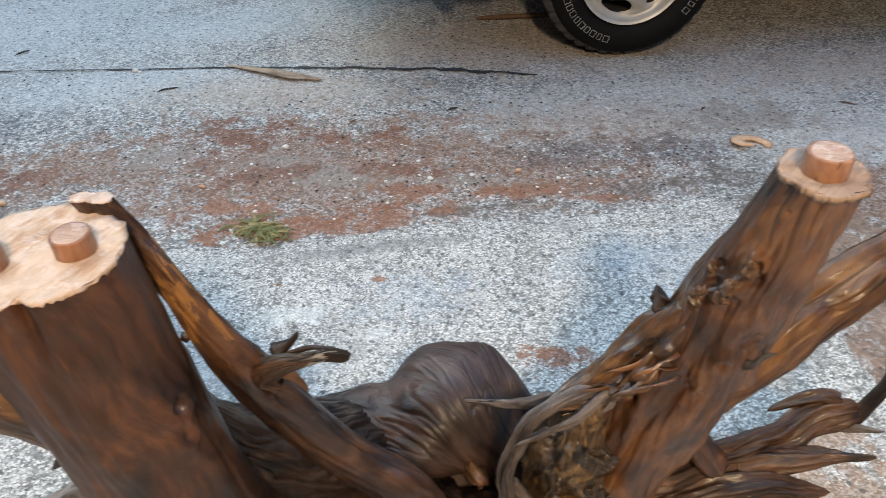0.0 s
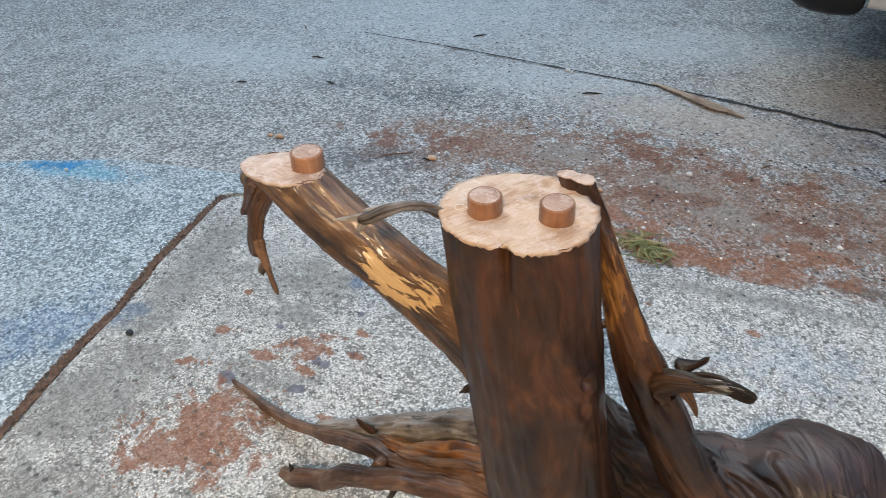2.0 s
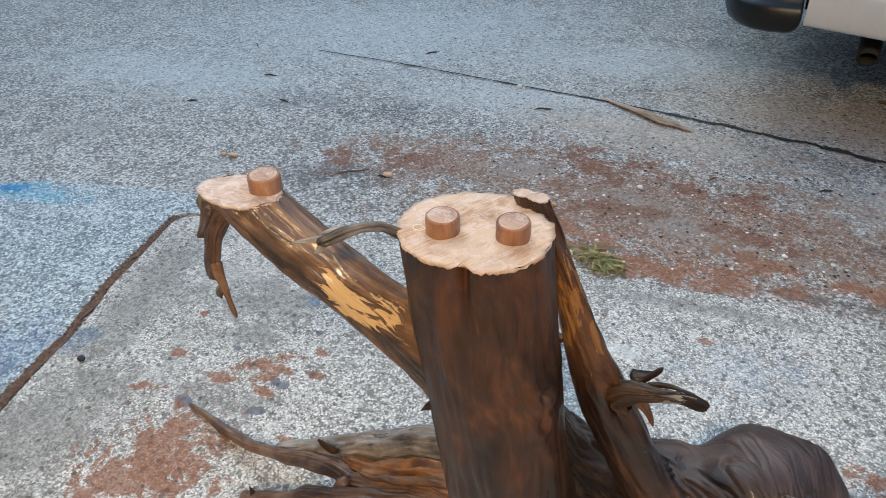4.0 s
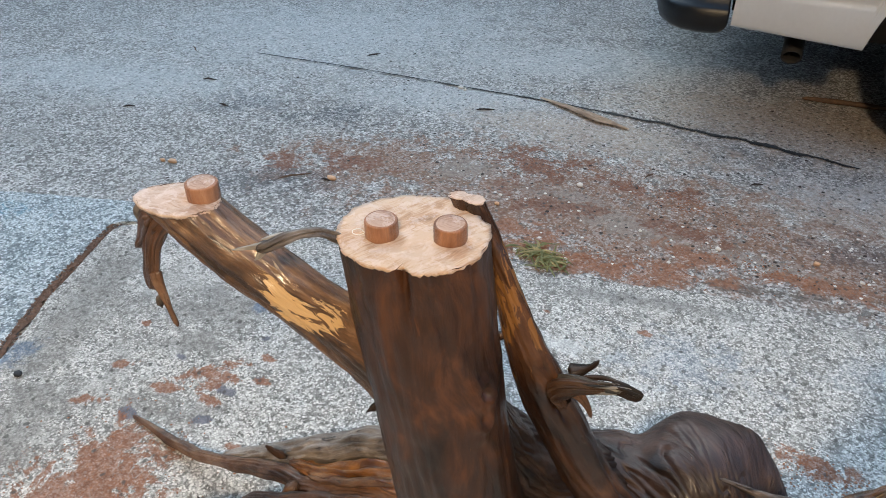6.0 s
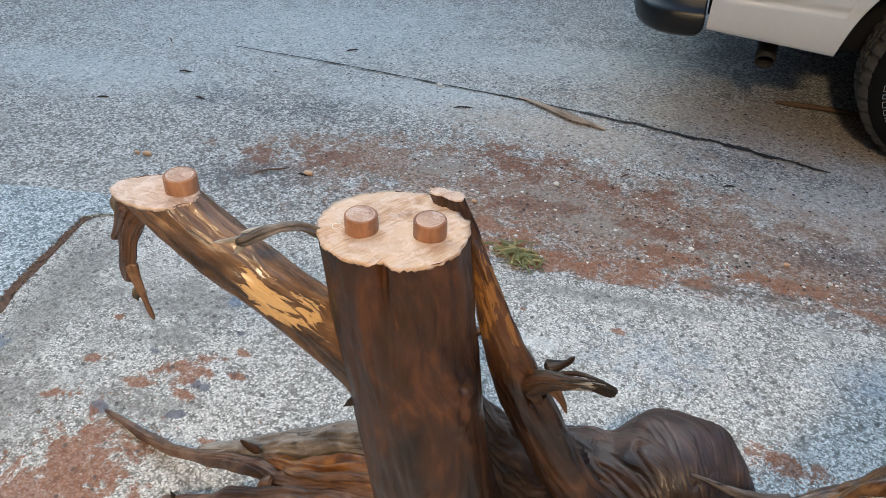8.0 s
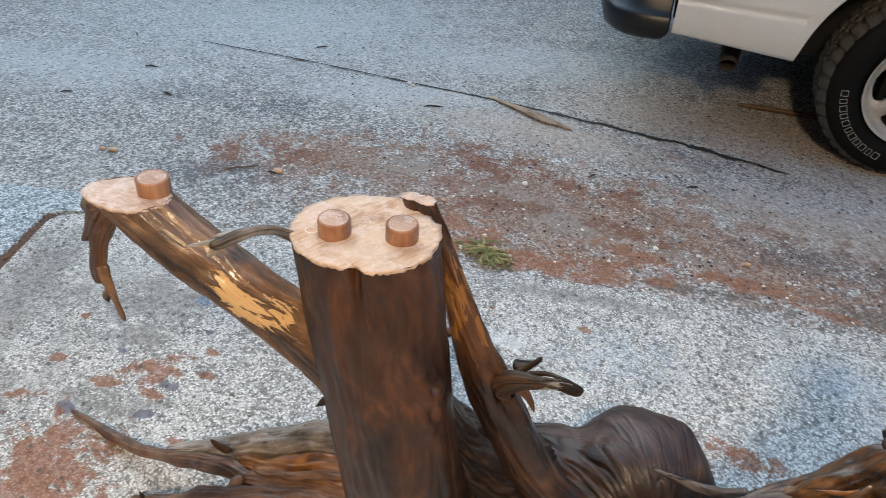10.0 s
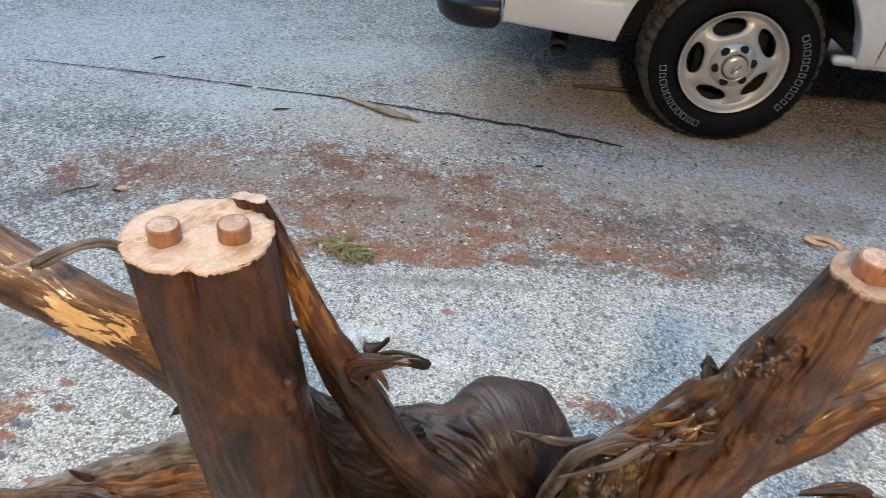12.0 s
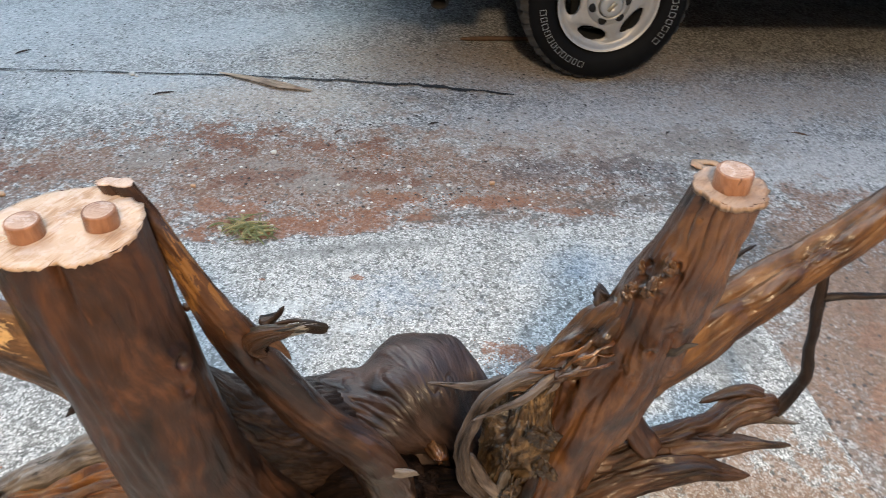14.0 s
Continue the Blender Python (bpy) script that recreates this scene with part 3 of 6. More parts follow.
def cut_face_mesh(loop, over=0.002, jag=0.0015, thick=0.006, rough=0.0012, seed=0.0, turn=0.0, smooth=0):
    """The sawn face that closes a cut limb: a rough disc with a ragged rim."""
    bm = bmesh.new()
    layer = bm.verts.layers.float_vector.new("grain")
    mid = sum(loop, Vector()) / len(loop)
    if smooth:
        loop = [sum((loop[(j + k) % len(loop)] for k in range(-smooth, smooth + 1)), Vector()) / (2 * smooth + 1) for j in range(len(loop))]
    ct, st = math.cos(turn), math.sin(turn)

    def put(p):
        v = bm.verts.new(p)
        d = p - mid
        v[layer] = (d.x * ct + d.y * st, d.y * ct - d.x * st, seed)
        return v

    rows, count = [], 14
    for i in range(count + 1):
        f = i / count
        row = []
        for j, p in enumerate(loop):
            d = p - mid
            a = math.atan2(d.y, d.x)
            grow = over + jag * (0.3 * noise.noise((a * 4, seed, 2.0)) + 0.4 * noise.noise((a * 15, seed, 5.0)) + 1.0 * noise.noise((a * 34, seed, 7.0)))
            q = mid + d * f + d.normalized() * grow * f ** 3
            q.z = p.z + 0.0012 + rough * noise.noise((q.x * 45, q.y * 45, seed)) * (0.4 + f) - 0.0012 * f ** 6
            row.append(put(q))
        rows.append(row)
    low = []
    for v in rows[-1]:
        q = v.co.copy()
        q.z -= thick
        q.x += (mid.x - q.x) * 0.03
        q.y += (mid.y - q.y) * 0.03
        low.append(put(q))
    rows.append(low)
    size = len(loop)
    for one, two in zip(rows, rows[1:]):
        for k in range(size):
            bm.faces.new((one[k], two[k], two[(k + 1) % size], one[(k + 1) % size]))
    bm.faces.new(low[::-1])
    bmesh.ops.remove_doubles(bm, verts=rows[0], dist=0.0005)
    bmesh.ops.recalc_face_normals(bm, faces=bm.faces)
    return bm


def dowel(parent, x, y, z, r=0.0232, h=0.026, seed=0.0):
    """A round peg set in a sawn face, with a softened rim; its end grain is a piece of its own."""
    bm = bmesh.new()
    layer = bm.verts.layers.float_vector.new("grain")
    rows = []
    prof = [(r, -0.006), (r, 0.006), (r * 1.0, h * 0.5), (r * 0.995, h - 0.0035), (r * 0.975, h - 0.0012), (r * 0.93, h)]
    for rr, zz in prof:
        row = []
        for k in range(40):
            a = 2 * math.pi * k / 40
            wob = 1 + 0.012 * noise.noise((math.cos(a) * 2 + seed, math.sin(a) * 2, zz * 20))
            v = bm.verts.new((x + rr * wob * math.cos(a), y + rr * wob * math.sin(a), z + zz))
            v[layer] = (r * math.cos(a), r * math.sin(a), zz + seed)
            row.append(v)
        rows.append(row)
    for one, two in zip(rows, rows[1:]):
        for k in range(40):
            bm.faces.new((one[k], one[(k + 1) % 40], two[(k + 1) % 40], two[k]))
    bm.faces.new(rows[0][::-1])
    bm.faces.new(rows[-1])
    peg = part("dowel", bm, DOWEL_SIDE, parent, "oiled reddish wooden dowel peg")
    loop = [Vector((x + 0.93 * r * math.cos(2 * math.pi * k / 40), y + 0.93 * r * math.sin(2 * math.pi * k / 40), z + h - 0.0005)) for k in range(40)]
    part("dowel_end", cut_face_mesh(loop, 0.0, 0.0003, 0.001, 0.0004, seed), DOWEL_TOP, peg)


def blob_mesh(center, radii, turn=0.0, lump=0.12, fine=0.004, seed=0.0, steps=72, grain_axis=(1, 0, 0), bulges=(), swirl=0.0):
    """A gnarled burl: an ellipsoid with swellings and flowing grain ridges. bulges: (x, y, z of the direction, amount, sharpness)."""
    bm = bmesh.new()
    layer = bm.verts.layers.float_vector.new("grain")
    rot = Matrix.Rotation(radians(turn), 3, "Z")
    axis = Vector(grain_axis).normalized()
    one_axis = axis.cross(Vector((0.3, 1, 0.1))).normalized()
    two_axis = axis.cross(one_axis)
    rows = []
    half = steps // 2
    dirs = [(Vector(b[:3]).normalized(), b[3], b[4]) for b in bulges]
    for i in range(half + 1):
        th = math.pi * i / half
        row = []
        for k in range(steps):
            a = 2 * math.pi * k / steps
            d = Vector((math.sin(th) * math.cos(a), math.sin(th) * math.sin(a), math.cos(th)))
            s = 1 + lump * noise.noise(d * 1.6 + Vector((seed, 0, 0))) + 0.5 * lump * noise.noise(d * 3.6 + Vector((0, seed, 0)))
            for bd, amount, sharp in dirs:
                s += amount * math.exp(-sharp * (1 - d.dot(bd)))
            p = rot @ Vector((d.x * radii[0], d.y * radii[1], d.z * radii[2])) * s
            flow = p.dot(axis)
            warp = Vector((noise.noise(p * 5 + Vector((seed, 1, 2))), noise.noise(p * 5 + Vector((9, seed, 4))), 0)) * swirl
            pu, pv = p.dot(one_axis) + warp.x, p.dot(two_axis) + warp.y
            ridge = 1 - min(1, 2.6 * abs(noise.noise(Vector((pu * 70 + seed, pv * 70, flow * 7)))))
            knob = noise.noise(p * 24 + Vector((seed, seed, 0)))
            p += d * (fine * (0.7 * knob - ridge))
            v = bm.verts.new(Vector(center) + p)
            v[layer] = (pu, pv, flow)
            row.append(v)
        rows.append(row)
    for one, two in zip(rows, rows[1:]):
        for k in range(steps):
            bm.faces.new((one[k], two[k], two[(k + 1) % steps], one[(k + 1) % steps]))
    bmesh.ops.remove_doubles(bm, verts=rows[0] + rows[-1], dist=0.002)
    bmesh.ops.recalc_face_normals(bm, faces=bm.faces)
    return bm


def swollen_mesh(axis, x_range, turns, humps, tubes, blend, flow, hollows=(), seed=0.0, step=0.0025):
    """A gnarled body seen as one skin over swellings that melt into each other: humps (x, y, z, three radii) and tubes (points of x, y, z, r).
    axis: y and z of the line it is swept round. flow: (x, z, reach, steepness) where the grain turns from running along to running down.
    hollows: (x, y, z, three radii, depth) rotted out of it."""
    xs = np.arange(x_range[0], x_range[1] + 1e-6, step)
    th = np.radians(np.linspace(turns[0], turns[1], 330))
    X, T = np.meshgrid(xs, th, indexing="ij")

    def field(p):
        total = np.zeros(p.shape[:-1])
        for hx, hy, hz, rx, ry, rz in humps:
            q = np.abs((p - (hx, hy, hz)) / (rx, ry, rz))
            d = ((q ** 2.4).sum(-1) ** (1 / 2.4) - 1) * min(rx, ry, rz)
            total += np.exp(-d / blend)
        for tube in tubes:
            best = None
            for a, b in zip(tube, tube[1:]):
                a, b = np.array(a), np.array(b)
                ab = b[:3] - a[:3]
                t = np.clip(((p - a[:3]) @ ab) / (ab @ ab), 0, 1)
                d = np.linalg.norm(p - a[:3] - t[..., None] * ab, axis=-1) - (a[3] + (b[3] - a[3]) * t)
                best = d if best is None else np.minimum(best, d)
            total += np.exp(-best / blend)
        return -blend * np.log(total + 1e-12)

    way = np.stack([np.zeros_like(T), -np.cos(T), np.sin(T)], -1)
    start = np.stack([X, np.full_like(X, axis[0]), np.full_like(X, axis[1])], -1)
    far = np.full(X.shape, 0.42)
    for _ in range(40):
        far = np.clip(far - 0.7 * field(start + way * far[..., None]), 0.004, 0.5)
    skin = start + way * far[..., None]
    bm = bmesh.new()
    layer = bm.verts.layers.float_vector.new("grain")
    fx, fz, reach, steep = flow
    rows = []
    for i in range(len(xs)):
        row = []
        for j in range(len(th)):
            p = Vector(skin[i, j])
            wx, wy = noise.noise(p * 7 + Vector((seed, 0, 0))), noise.noise(p * 7 + Vector((0, seed, 5)))
            bend = (p.x - fx + 0.25 * (p.z - fz) + 0.02 * wx) / reach
            lean = 1 / (1 + math.exp(-bend))
            down = 0.19 * (th[j] - 1.0)
            across = down + 0.12 * (p.x - fx) + steep * reach * math.log1p(math.exp(min(bend, 30.0))) + 0.010 * wy + 0.003 * noise.noise(p * 24)
            along = (1 - lean) * (p.x - fx) - lean * down
            mask = max(0.0, min(1.0, 0.45 + 1.5 * noise.noise(p * 9 + Vector((3, seed, 1)))))
            crease = noise.noise(Vector((across * 46, along * 7 + seed, 2.0 * wx)))
            deep = max(0.0, 1 - 4.5 * abs(crease)) ** 1.4
            fine = (0.5 + 0.5 * math.sin(across * (1500 - 700 * lean) + 9.0 * noise.noise(p * 14))) ** 2
            dip = (1 - 0.7 * lean) * 0.011 * mask * deep + 0.0010 * fine - 0.0045 * noise.noise(p * 22)
            for hx, hy, hz, rx, ry, rz, depth in hollows:
                q = ((p.x - hx) / rx) ** 2 + ((p.y - hy) / ry) ** 2 + ((p.z - hz) / rz) ** 2
                dip += depth * math.exp(-(q * (1 + 0.5 * wy)) ** 2)
            d = Vector(way[i, j])
            v = bm.verts.new(p - d * dip)
            v[layer] = (across * (1 - 0.4 * lean), 0.25 * far[i, j], along)
            row.append(v)
        rows.append(row)
    for one, two in zip(rows, rows[1:]):
        for k in range(len(th) - 1):
            bm.faces.new((one[k], two[k], two[k + 1], one[k + 1]))
    for row in (rows[0], rows[-1]):
        bm.faces.new(row if row is rows[0] else row[::-1])
    bmesh.ops.recalc_face_normals(bm, faces=bm.faces)
    return bm


def ball(bm, center, radii, segs=14):
    """Adds a small rounded lump to a bmesh."""
    m = Matrix.Translation(center) @ Matrix.Diagonal((*radii, 1))
    bmesh.ops.create_uvsphere(bm, u_segments=segs, v_segments=max(6, segs // 2), radius=1, matrix=m)


def box(bm, x0, x1, y0, y1, z0, z1, bevel=0.0):
    """Adds a box with rounded edges to a bmesh."""
    made = bmesh.ops.create_cube(bm, size=1, matrix=Matrix.Translation(((x0 + x1) / 2, (y0 + y1) / 2, (z0 + z1) / 2)) @ Matrix.Diagonal((x1 - x0, y1 - y0, z1 - z0, 1)))["verts"]
    if bevel:
        edges = list({e for v in made for e in v.link_edges})
        bmesh.ops.bevel(bm, geom=edges, offset=bevel, segments=2, affect="EDGES")


# ---- ground ----
ROAD_Z = -0.014


def ground_sheet():
    """One sheet to the horizon: fine and slightly uneven near the camera, coarse far off."""
    bm = bmesh.new()
    near = [-4.2 + 0.06 * i for i in range(165)]
    xs = [-600, -150, -40, -14, -7] + near + [8.5, 14, 40, 150, 600]
    nearer = [-1.5 + 0.06 * i for i in range(125)]
    ys = [-600, -150, -40, -12, -5] + nearer + [8.5, 14, 40, 150, 600]
    grid = []
    for x in xs:
        row = []
        for y in ys:
            z = ROAD_Z
            if -5 < x < 6.5 and -2 < y < 6.5:
                z += 0.004 * noise.noise((x * 1.1, y * 1.1, 0)) + 0.0012 * noise.noise((x * 7, y * 7, 4)) - 0.003
            row.append(bm.verts.new((x, y, z)))
        grid.append(row)
    for a, b in zip(grid, grid[1:]):
        for k in range(len(ys) - 1):
            bm.faces.new((a[k], b[k], b[k + 1], a[k + 1]))
    return bm


road = part("road", ground_sheet(), ASPHALT)
tagged(road, "worn grey asphalt with pale aggregate and red clay stains", "road", kind="structure")


def slab_mesh(outline, thick=0.06, seed=0.0, edge=0.006):
    """A cast slab from the corners of its outline, with broken, slightly rounded edges."""
    pts = []
    for (x0, y0), (x1, y1) in zip(outline, outline[1:] + outline[:1]):
        count = max(1, int(math.hypot(x1 - x0, y1 - y0) / 0.02))
        for i in range(count):
            f = i / count
            x, y = x0 + (x1 - x0) * f, y0 + (y1 - y0) * f
            pts.append((x + edge * noise.noise((x * 9, y * 9, seed)) + 0.6 * edge * noise.noise((x * 34, y * 34, seed)),
                        y + edge * noise.noise((x * 9, y * 9, seed + 5)) + 0.6 * edge * noise.noise((x * 34, y * 34, seed + 5))))
    bm = bmesh.new()
    cx = sum(p[0] for p in pts) / len(pts)
    cy = sum(p[1] for p in pts) / len(pts)

    def ring(inset, z):
        row = []
        for x, y in pts:
            d = Vector((cx - x, cy - y)).normalized() * inset
            row.append(bm.verts.new((x + d.x, y + d.y, z)))
        return row

    rows = [ring(0, -thick), ring(0, -0.008), ring(0.003, -0.003), ring(0.010, -0.0005), ring(0.03, 0.0)]
    for one, two in zip(rows, rows[1:]):
        for k in range(len(pts)):
            bm.faces.new((one[k], one[(k + 1) % len(pts)], two[(k + 1) % len(pts)], two[k]))
    bm.faces.new(rows[-1])
    bm.faces.new(rows[0][::-1])
    bmesh.ops.recalc_face_normals(bm, faces=bm.faces)
    return bm


def wall_mesh(x0, x1, y0, y1, z0, z1):
    bm = bmesh.new()
    box(bm, x0, x1, y0, y1, z0, z1, 0.01)
    return bm


FRONT = [(-2.075, 1.408), (-1.95, 1.47), (-1.6, 1.60), (-1.2, 1.76), (-0.9, 1.875), (-0.64, 1.89), (-0.44, 1.97), (-0.17, 2.065), (0.09, 2.13), (0.27, 2.115), (0.36, 2.175), (0.55, 2.215), (0.81, 2.333)]
slab = part("concrete_slab", slab_mesh(FRONT[::-1] + [(-2.130, 1.368), (-2.150, 1.318), (-2.01, 0.97), (-1.88, 0.73), (-1.79, 0.49), (-1.69, 0.28), (-1.40, -0.45), (-1.1, -1.2), (1.9, -1.2), (1.52, 0.0), (1.208, 1.20), (1.142, 1.443), (1.096, 1.625), (1.058, 1.774), (0.905, 2.265), (0.869, 2.328)], seed=1.0), SLAB, smooth=False)
tagged(slab, "pale pitted concrete slab stained with red clay", "slab", kind="structure")
left_slab = part("concrete_slab", slab_mesh([(-2.185, 1.335), (-2.045, 0.965), (-1.913, 0.715), (-1.823, 0.475), (-1.722, 0.265), (-1.435, -0.45), (-1.135, -1.2), (-6.0, -1.2), (-6.0, 0.40), (-3.6, 0.70), (-3.18, 0.97), (-2.98, 1.125), (-2.82, 1.245), (-2.68, 1.315), (-2.45, 1.41), (-2.28, 1.48), (-2.15, 1.52), (-2.02, 1.53), (-1.945, 1.515), (-1.965, 1.487), (-2.092, 1.424), (-2.152, 1.380)][::-1], seed=4.0), SLAB_LEFT, smooth=False)
tagged(left_slab, "concrete slab coloured for blue skylight, with a bright blue paint stain", "slab", kind="structure")

# unseen wall and overhead panel, added to keep southern sky off the wood
south_blocker = part("unseen_wall_south", wall_mesh(-13.0, 15.0, -2.5, -2.2, -0.1, 7.5), BLOCKER_DULL, None, smooth=False)
overhead_blocker = part("ceiling", wall_mesh(-5.0, 6.0, -2.22, -0.45, 3.62, 3.74), BLOCKER_DULL, None, smooth=False)
tagged(overhead_blocker, "unseen overhead panel added to block the sky behind the camera", "ceiling", kind="structure")
# three unseen walls added to block low sky and darken beneath the vehicle
north_blocker = part("unseen_wall_north", wall_mesh(-13.0, 15.0, 8.4, 8.7, -0.1, 4.5), BLOCKER_DARK, None, smooth=False)
west = part("unseen_wall_west", wall_mesh(-13.3, -13.0, -3.0, 8.7, -0.1, 5.5), BLOCKER_DARK, None, smooth=False)
east = part("unseen_wall_east", wall_mesh(15.0, 15.3, -3.0, 8.7, -0.1, 5.5), BLOCKER_DARK, None, smooth=False)
tagged(east, "unseen dark wall added to block the low eastern sky", "wall", kind="structure")
tagged(west, "unseen dark wall added to block the low western sky", "wall", kind="structure")
tagged(north_blocker, "unseen dark wall added to block the low northern sky", "wall", kind="structure")
tagged(south_blocker, "unseen wall added to block the southern sky", "wall", kind="structure")


# ---- the table base of driftwood ----
CUT = 0.967
base = thing("driftwood_table_base", (0.1, 0.9, 0.0), "oiled driftwood stump table base with four sawn legs and dowels", "table base")

# upright stump with two pegs
TRUNK_A = [(-0.378, 0.714, 1.02, 0.101), (-0.371, 0.712, 0.955, 0.100), (-0.362, 0.71, 0.89, 0.099), (-0.346, 0.705, 0.79, 0.100), (-0.325, 0.70, 0.685, 0.099),
           (-0.307, 0.70, 0.56, 0.099), (-0.295, 0.71, 0.45, 0.102), (-0.27, 0.73, 0.30, 0.115), (-0.24, 0.76, 0.14, 0.14), (-0.22, 0.79, 0.0, 0.16)]
bm, loop = limb_mesh(TRUNK_A, 128, 0.007, 0.035, 0.0030, 0.3, 1.0, lobes=[(68, -0.34, 4, 0.10), (112, -0.05, 5, 0.2), (40, -0.03, 5, 0.3), (-25, 0.05, 45), (155, 0.07, 45), (-100, -0.07, 40), (80, -0.04, 30)], cut=CUT,
                     marks=[(-0.240, 0.684, 0.748, 0.021, 0.018), (-0.240, 0.682, 0.750, 0.010, -0.032), (-0.243, 0.672, 0.700, 0.016, 0.013), (-0.243, 0.672, 0.704, 0.007, -0.020), (-0.246, 0.668, 0.672, 0.008, 0.006)])
stump = part("stump", bm, TRUNK, base, "dark brown oiled stump trunk")
part("cut_face", cut_face_mesh(loop, 0.002, 0.003, 0.007, 0.0022, 1.0, 1.2, 1), SAWN, base, "pale freshly sawn end grain with saw marks")
dowel(base, -0.406, 0.682, CUT, seed=1.0)
dowel(base, -0.320, 0.721, CUT, seed=2.0)



def thread_loop(x, y, z, r, seed):
    """A loose loop of white thread."""
    bm = bmesh.new()
    rows = []
    for k in range(36):
        a = 2 * math.pi * k / 36
        rr = r * (1 + 0.18 * noise.noise((math.cos(a) * 1.5, math.sin(a) * 1.5, seed)))
        c = Vector((x + rr * math.cos(a), y + 0.8 * rr * math.sin(a), z + 0.0006))
        out = Vector((math.cos(a), math.sin(a), 0))
        rows.append([bm.verts.new(c + (out * math.cos(b) + Vector((0, 0, 1)) * math.sin(b)) * 0.0006) for b in (math.pi / 3 * i for i in range(6))])
    for k in range(36):
        one, two = rows[k], rows[(k + 1) % 36]
        for i in range(6):
            bm.faces.new((one[i], one[(i + 1) % 6], two[(i + 1) % 6], two[i]))
    bmesh.ops.recalc_face_normals(bm, faces=bm.faces)
    return bm


tagged(part("thread_loop", thread_loop(-0.436, 0.668, CUT + 0.0018, 0.0085, 2.0), WHITE_STONE), "small loop of white thread on the sawn stump", "thread")

# slender limb that leans away from the stump
LIMB_B = [(-0.350, 0.800, 1.02, 0.027), (-0.336, 0.803, 0.972, 0.026), (-0.309, 0.808, 0.913, 0.026), (-0.272, 0.80, 0.854, 0.024), (-0.238, 0.80, 0.767, 0.031), (-0.197, 0.81, 0.664, 0.045),
          (-0.152, 0.83, 0.546, 0.047), (-0.094, 0.852, 0.43, 0.049), (-0.022, 0.86, 0.355, 0.054), (0.016, 0.875, 0.272, 0.056), (0.036, 0.90, 0.136, 0.054), (0.045, 0.92, 0.0, 0.06)]
bm, loop = limb_mesh(LIMB_B, 64, 0.006, 0.12, 0.0035, 1.2, 7.0, lobes=[(40, 0.18, 40), (90, -0.50, 40, 0.13), (270, -0.50, 40, 0.13)], cut=0.985, flat=0.72,
                     marks=[(-0.156, 0.762, 0.680, 0.022, -0.026), (-0.146, 0.770, 0.664, 0.022, -0.028), (-0.142, 0.780, 0.640, 0.018, -0.012), (0.02, 0.82, 0.31, 0.03, 0.014), (0.045, 0.82, 0.27, 0.02, -0.016), (-0.02, 0.82, 0.36, 0.02, 0.008), (-0.21, 0.775, 0.70, 0.016, 0.010), (0.0, 0.83, 0.37, 0.03, 0.010)])
limb_b = part("limb", bm, RUST, base, "slim amber-brown limb with a snag")
part("cut_face", cut_face_mesh(loop, 0.001, 0.002, 0.0015, 0.002, 3.0, 1.2), SAWN_PINK, base, "pale sawn end")


def twig(name, points, material, parent, seed=0.0, around=18, step=0.006, lump=0.22, groove=0.003, label="", **more):
    bm, _ = limb_mesh(points, around, step, lump, groove, 1.0, seed, kink=0.8, **more)
    return part(name, bm, material, parent, label)


twig("snag", [(-0.158, 0.806, 0.650, 0.010), (-0.166, 0.796, 0.682, 0.0165), (-0.158, 0.790, 0.705, 0.0185), (-0.140, 0.789, 0.717, 0.0165), (-0.115, 0.795, 0.721, 0.0125), (-0.095, 0.801, 0.725, 0.0085)], BROWN, base, 11.0, 90, 0.003, 0.30, 0.006, "brown collar of a broken snag", flat=0.85)
# dark lump painted in place of the shaded gap below the snag
part("snag_gap_shade", blob_mesh((-0.164, 0.806, 0.678), (0.019, 0.018, 0.018), 0, 0.2, 0.003, 18.0, 60, (0.3, 0.2, 1), [(0.2, -1, 0.4, -0.5, 6)], 0.02), DIM, base, "dark lump standing in for the shaded gap under the snag")
twig("snag_end", [(-0.170, 0.792, 0.712, 0.012), (-0.146, 0.795, 0.720, 0.0125), (-0.120, 0.800, 0.723, 0.0115), (-0.094, 0.805, 0.727, 0.010), (-0.066, 0.809, 0.731, 0.008), (-0.055, 0.810, 0.732, 0.005)], SILVER, base, 15.0, 90, 0.002, 0.45, 0.011, "silvered splintered end of the snag", flat=0.75)
twig("snag_spike", [(-0.158, 0.806, 0.722, 0.014), (-0.142, 0.815, 0.731, 0.0085), (-0.128, 0.818, 0.742, 0.0055), (-0.121, 0.820, 0.752, 0.0045), (-0.118, 0.821, 0.757, 0.002)], CHAR, base, 12.0, 24, 0.003, 0.5, 0.005)
twig("snag_spike", [(-0.146, 0.798, 0.704, 0.013), (-0.130, 0.798, 0.692, 0.009), (-0.118, 0.798, 0.676, 0.0055), (-0.113, 0.798, 0.664, 0.0035), (-0.110, 0.798, 0.655, 0.001)], BROWN, base, 13.0, 24, 0.003, 0.5, 0.004)
twig("snag_tip", [(-0.092, 0.806, 0.728, 0.0120), (-0.070, 0.809, 0.731, 0.0115), (-0.054, 0.810, 0.733, 0.009), (-0.044, 0.811, 0.734, 0.005)], CHAR, base, 14.0, 40, 0.002, 0.8, 0.012, flat=0.7)
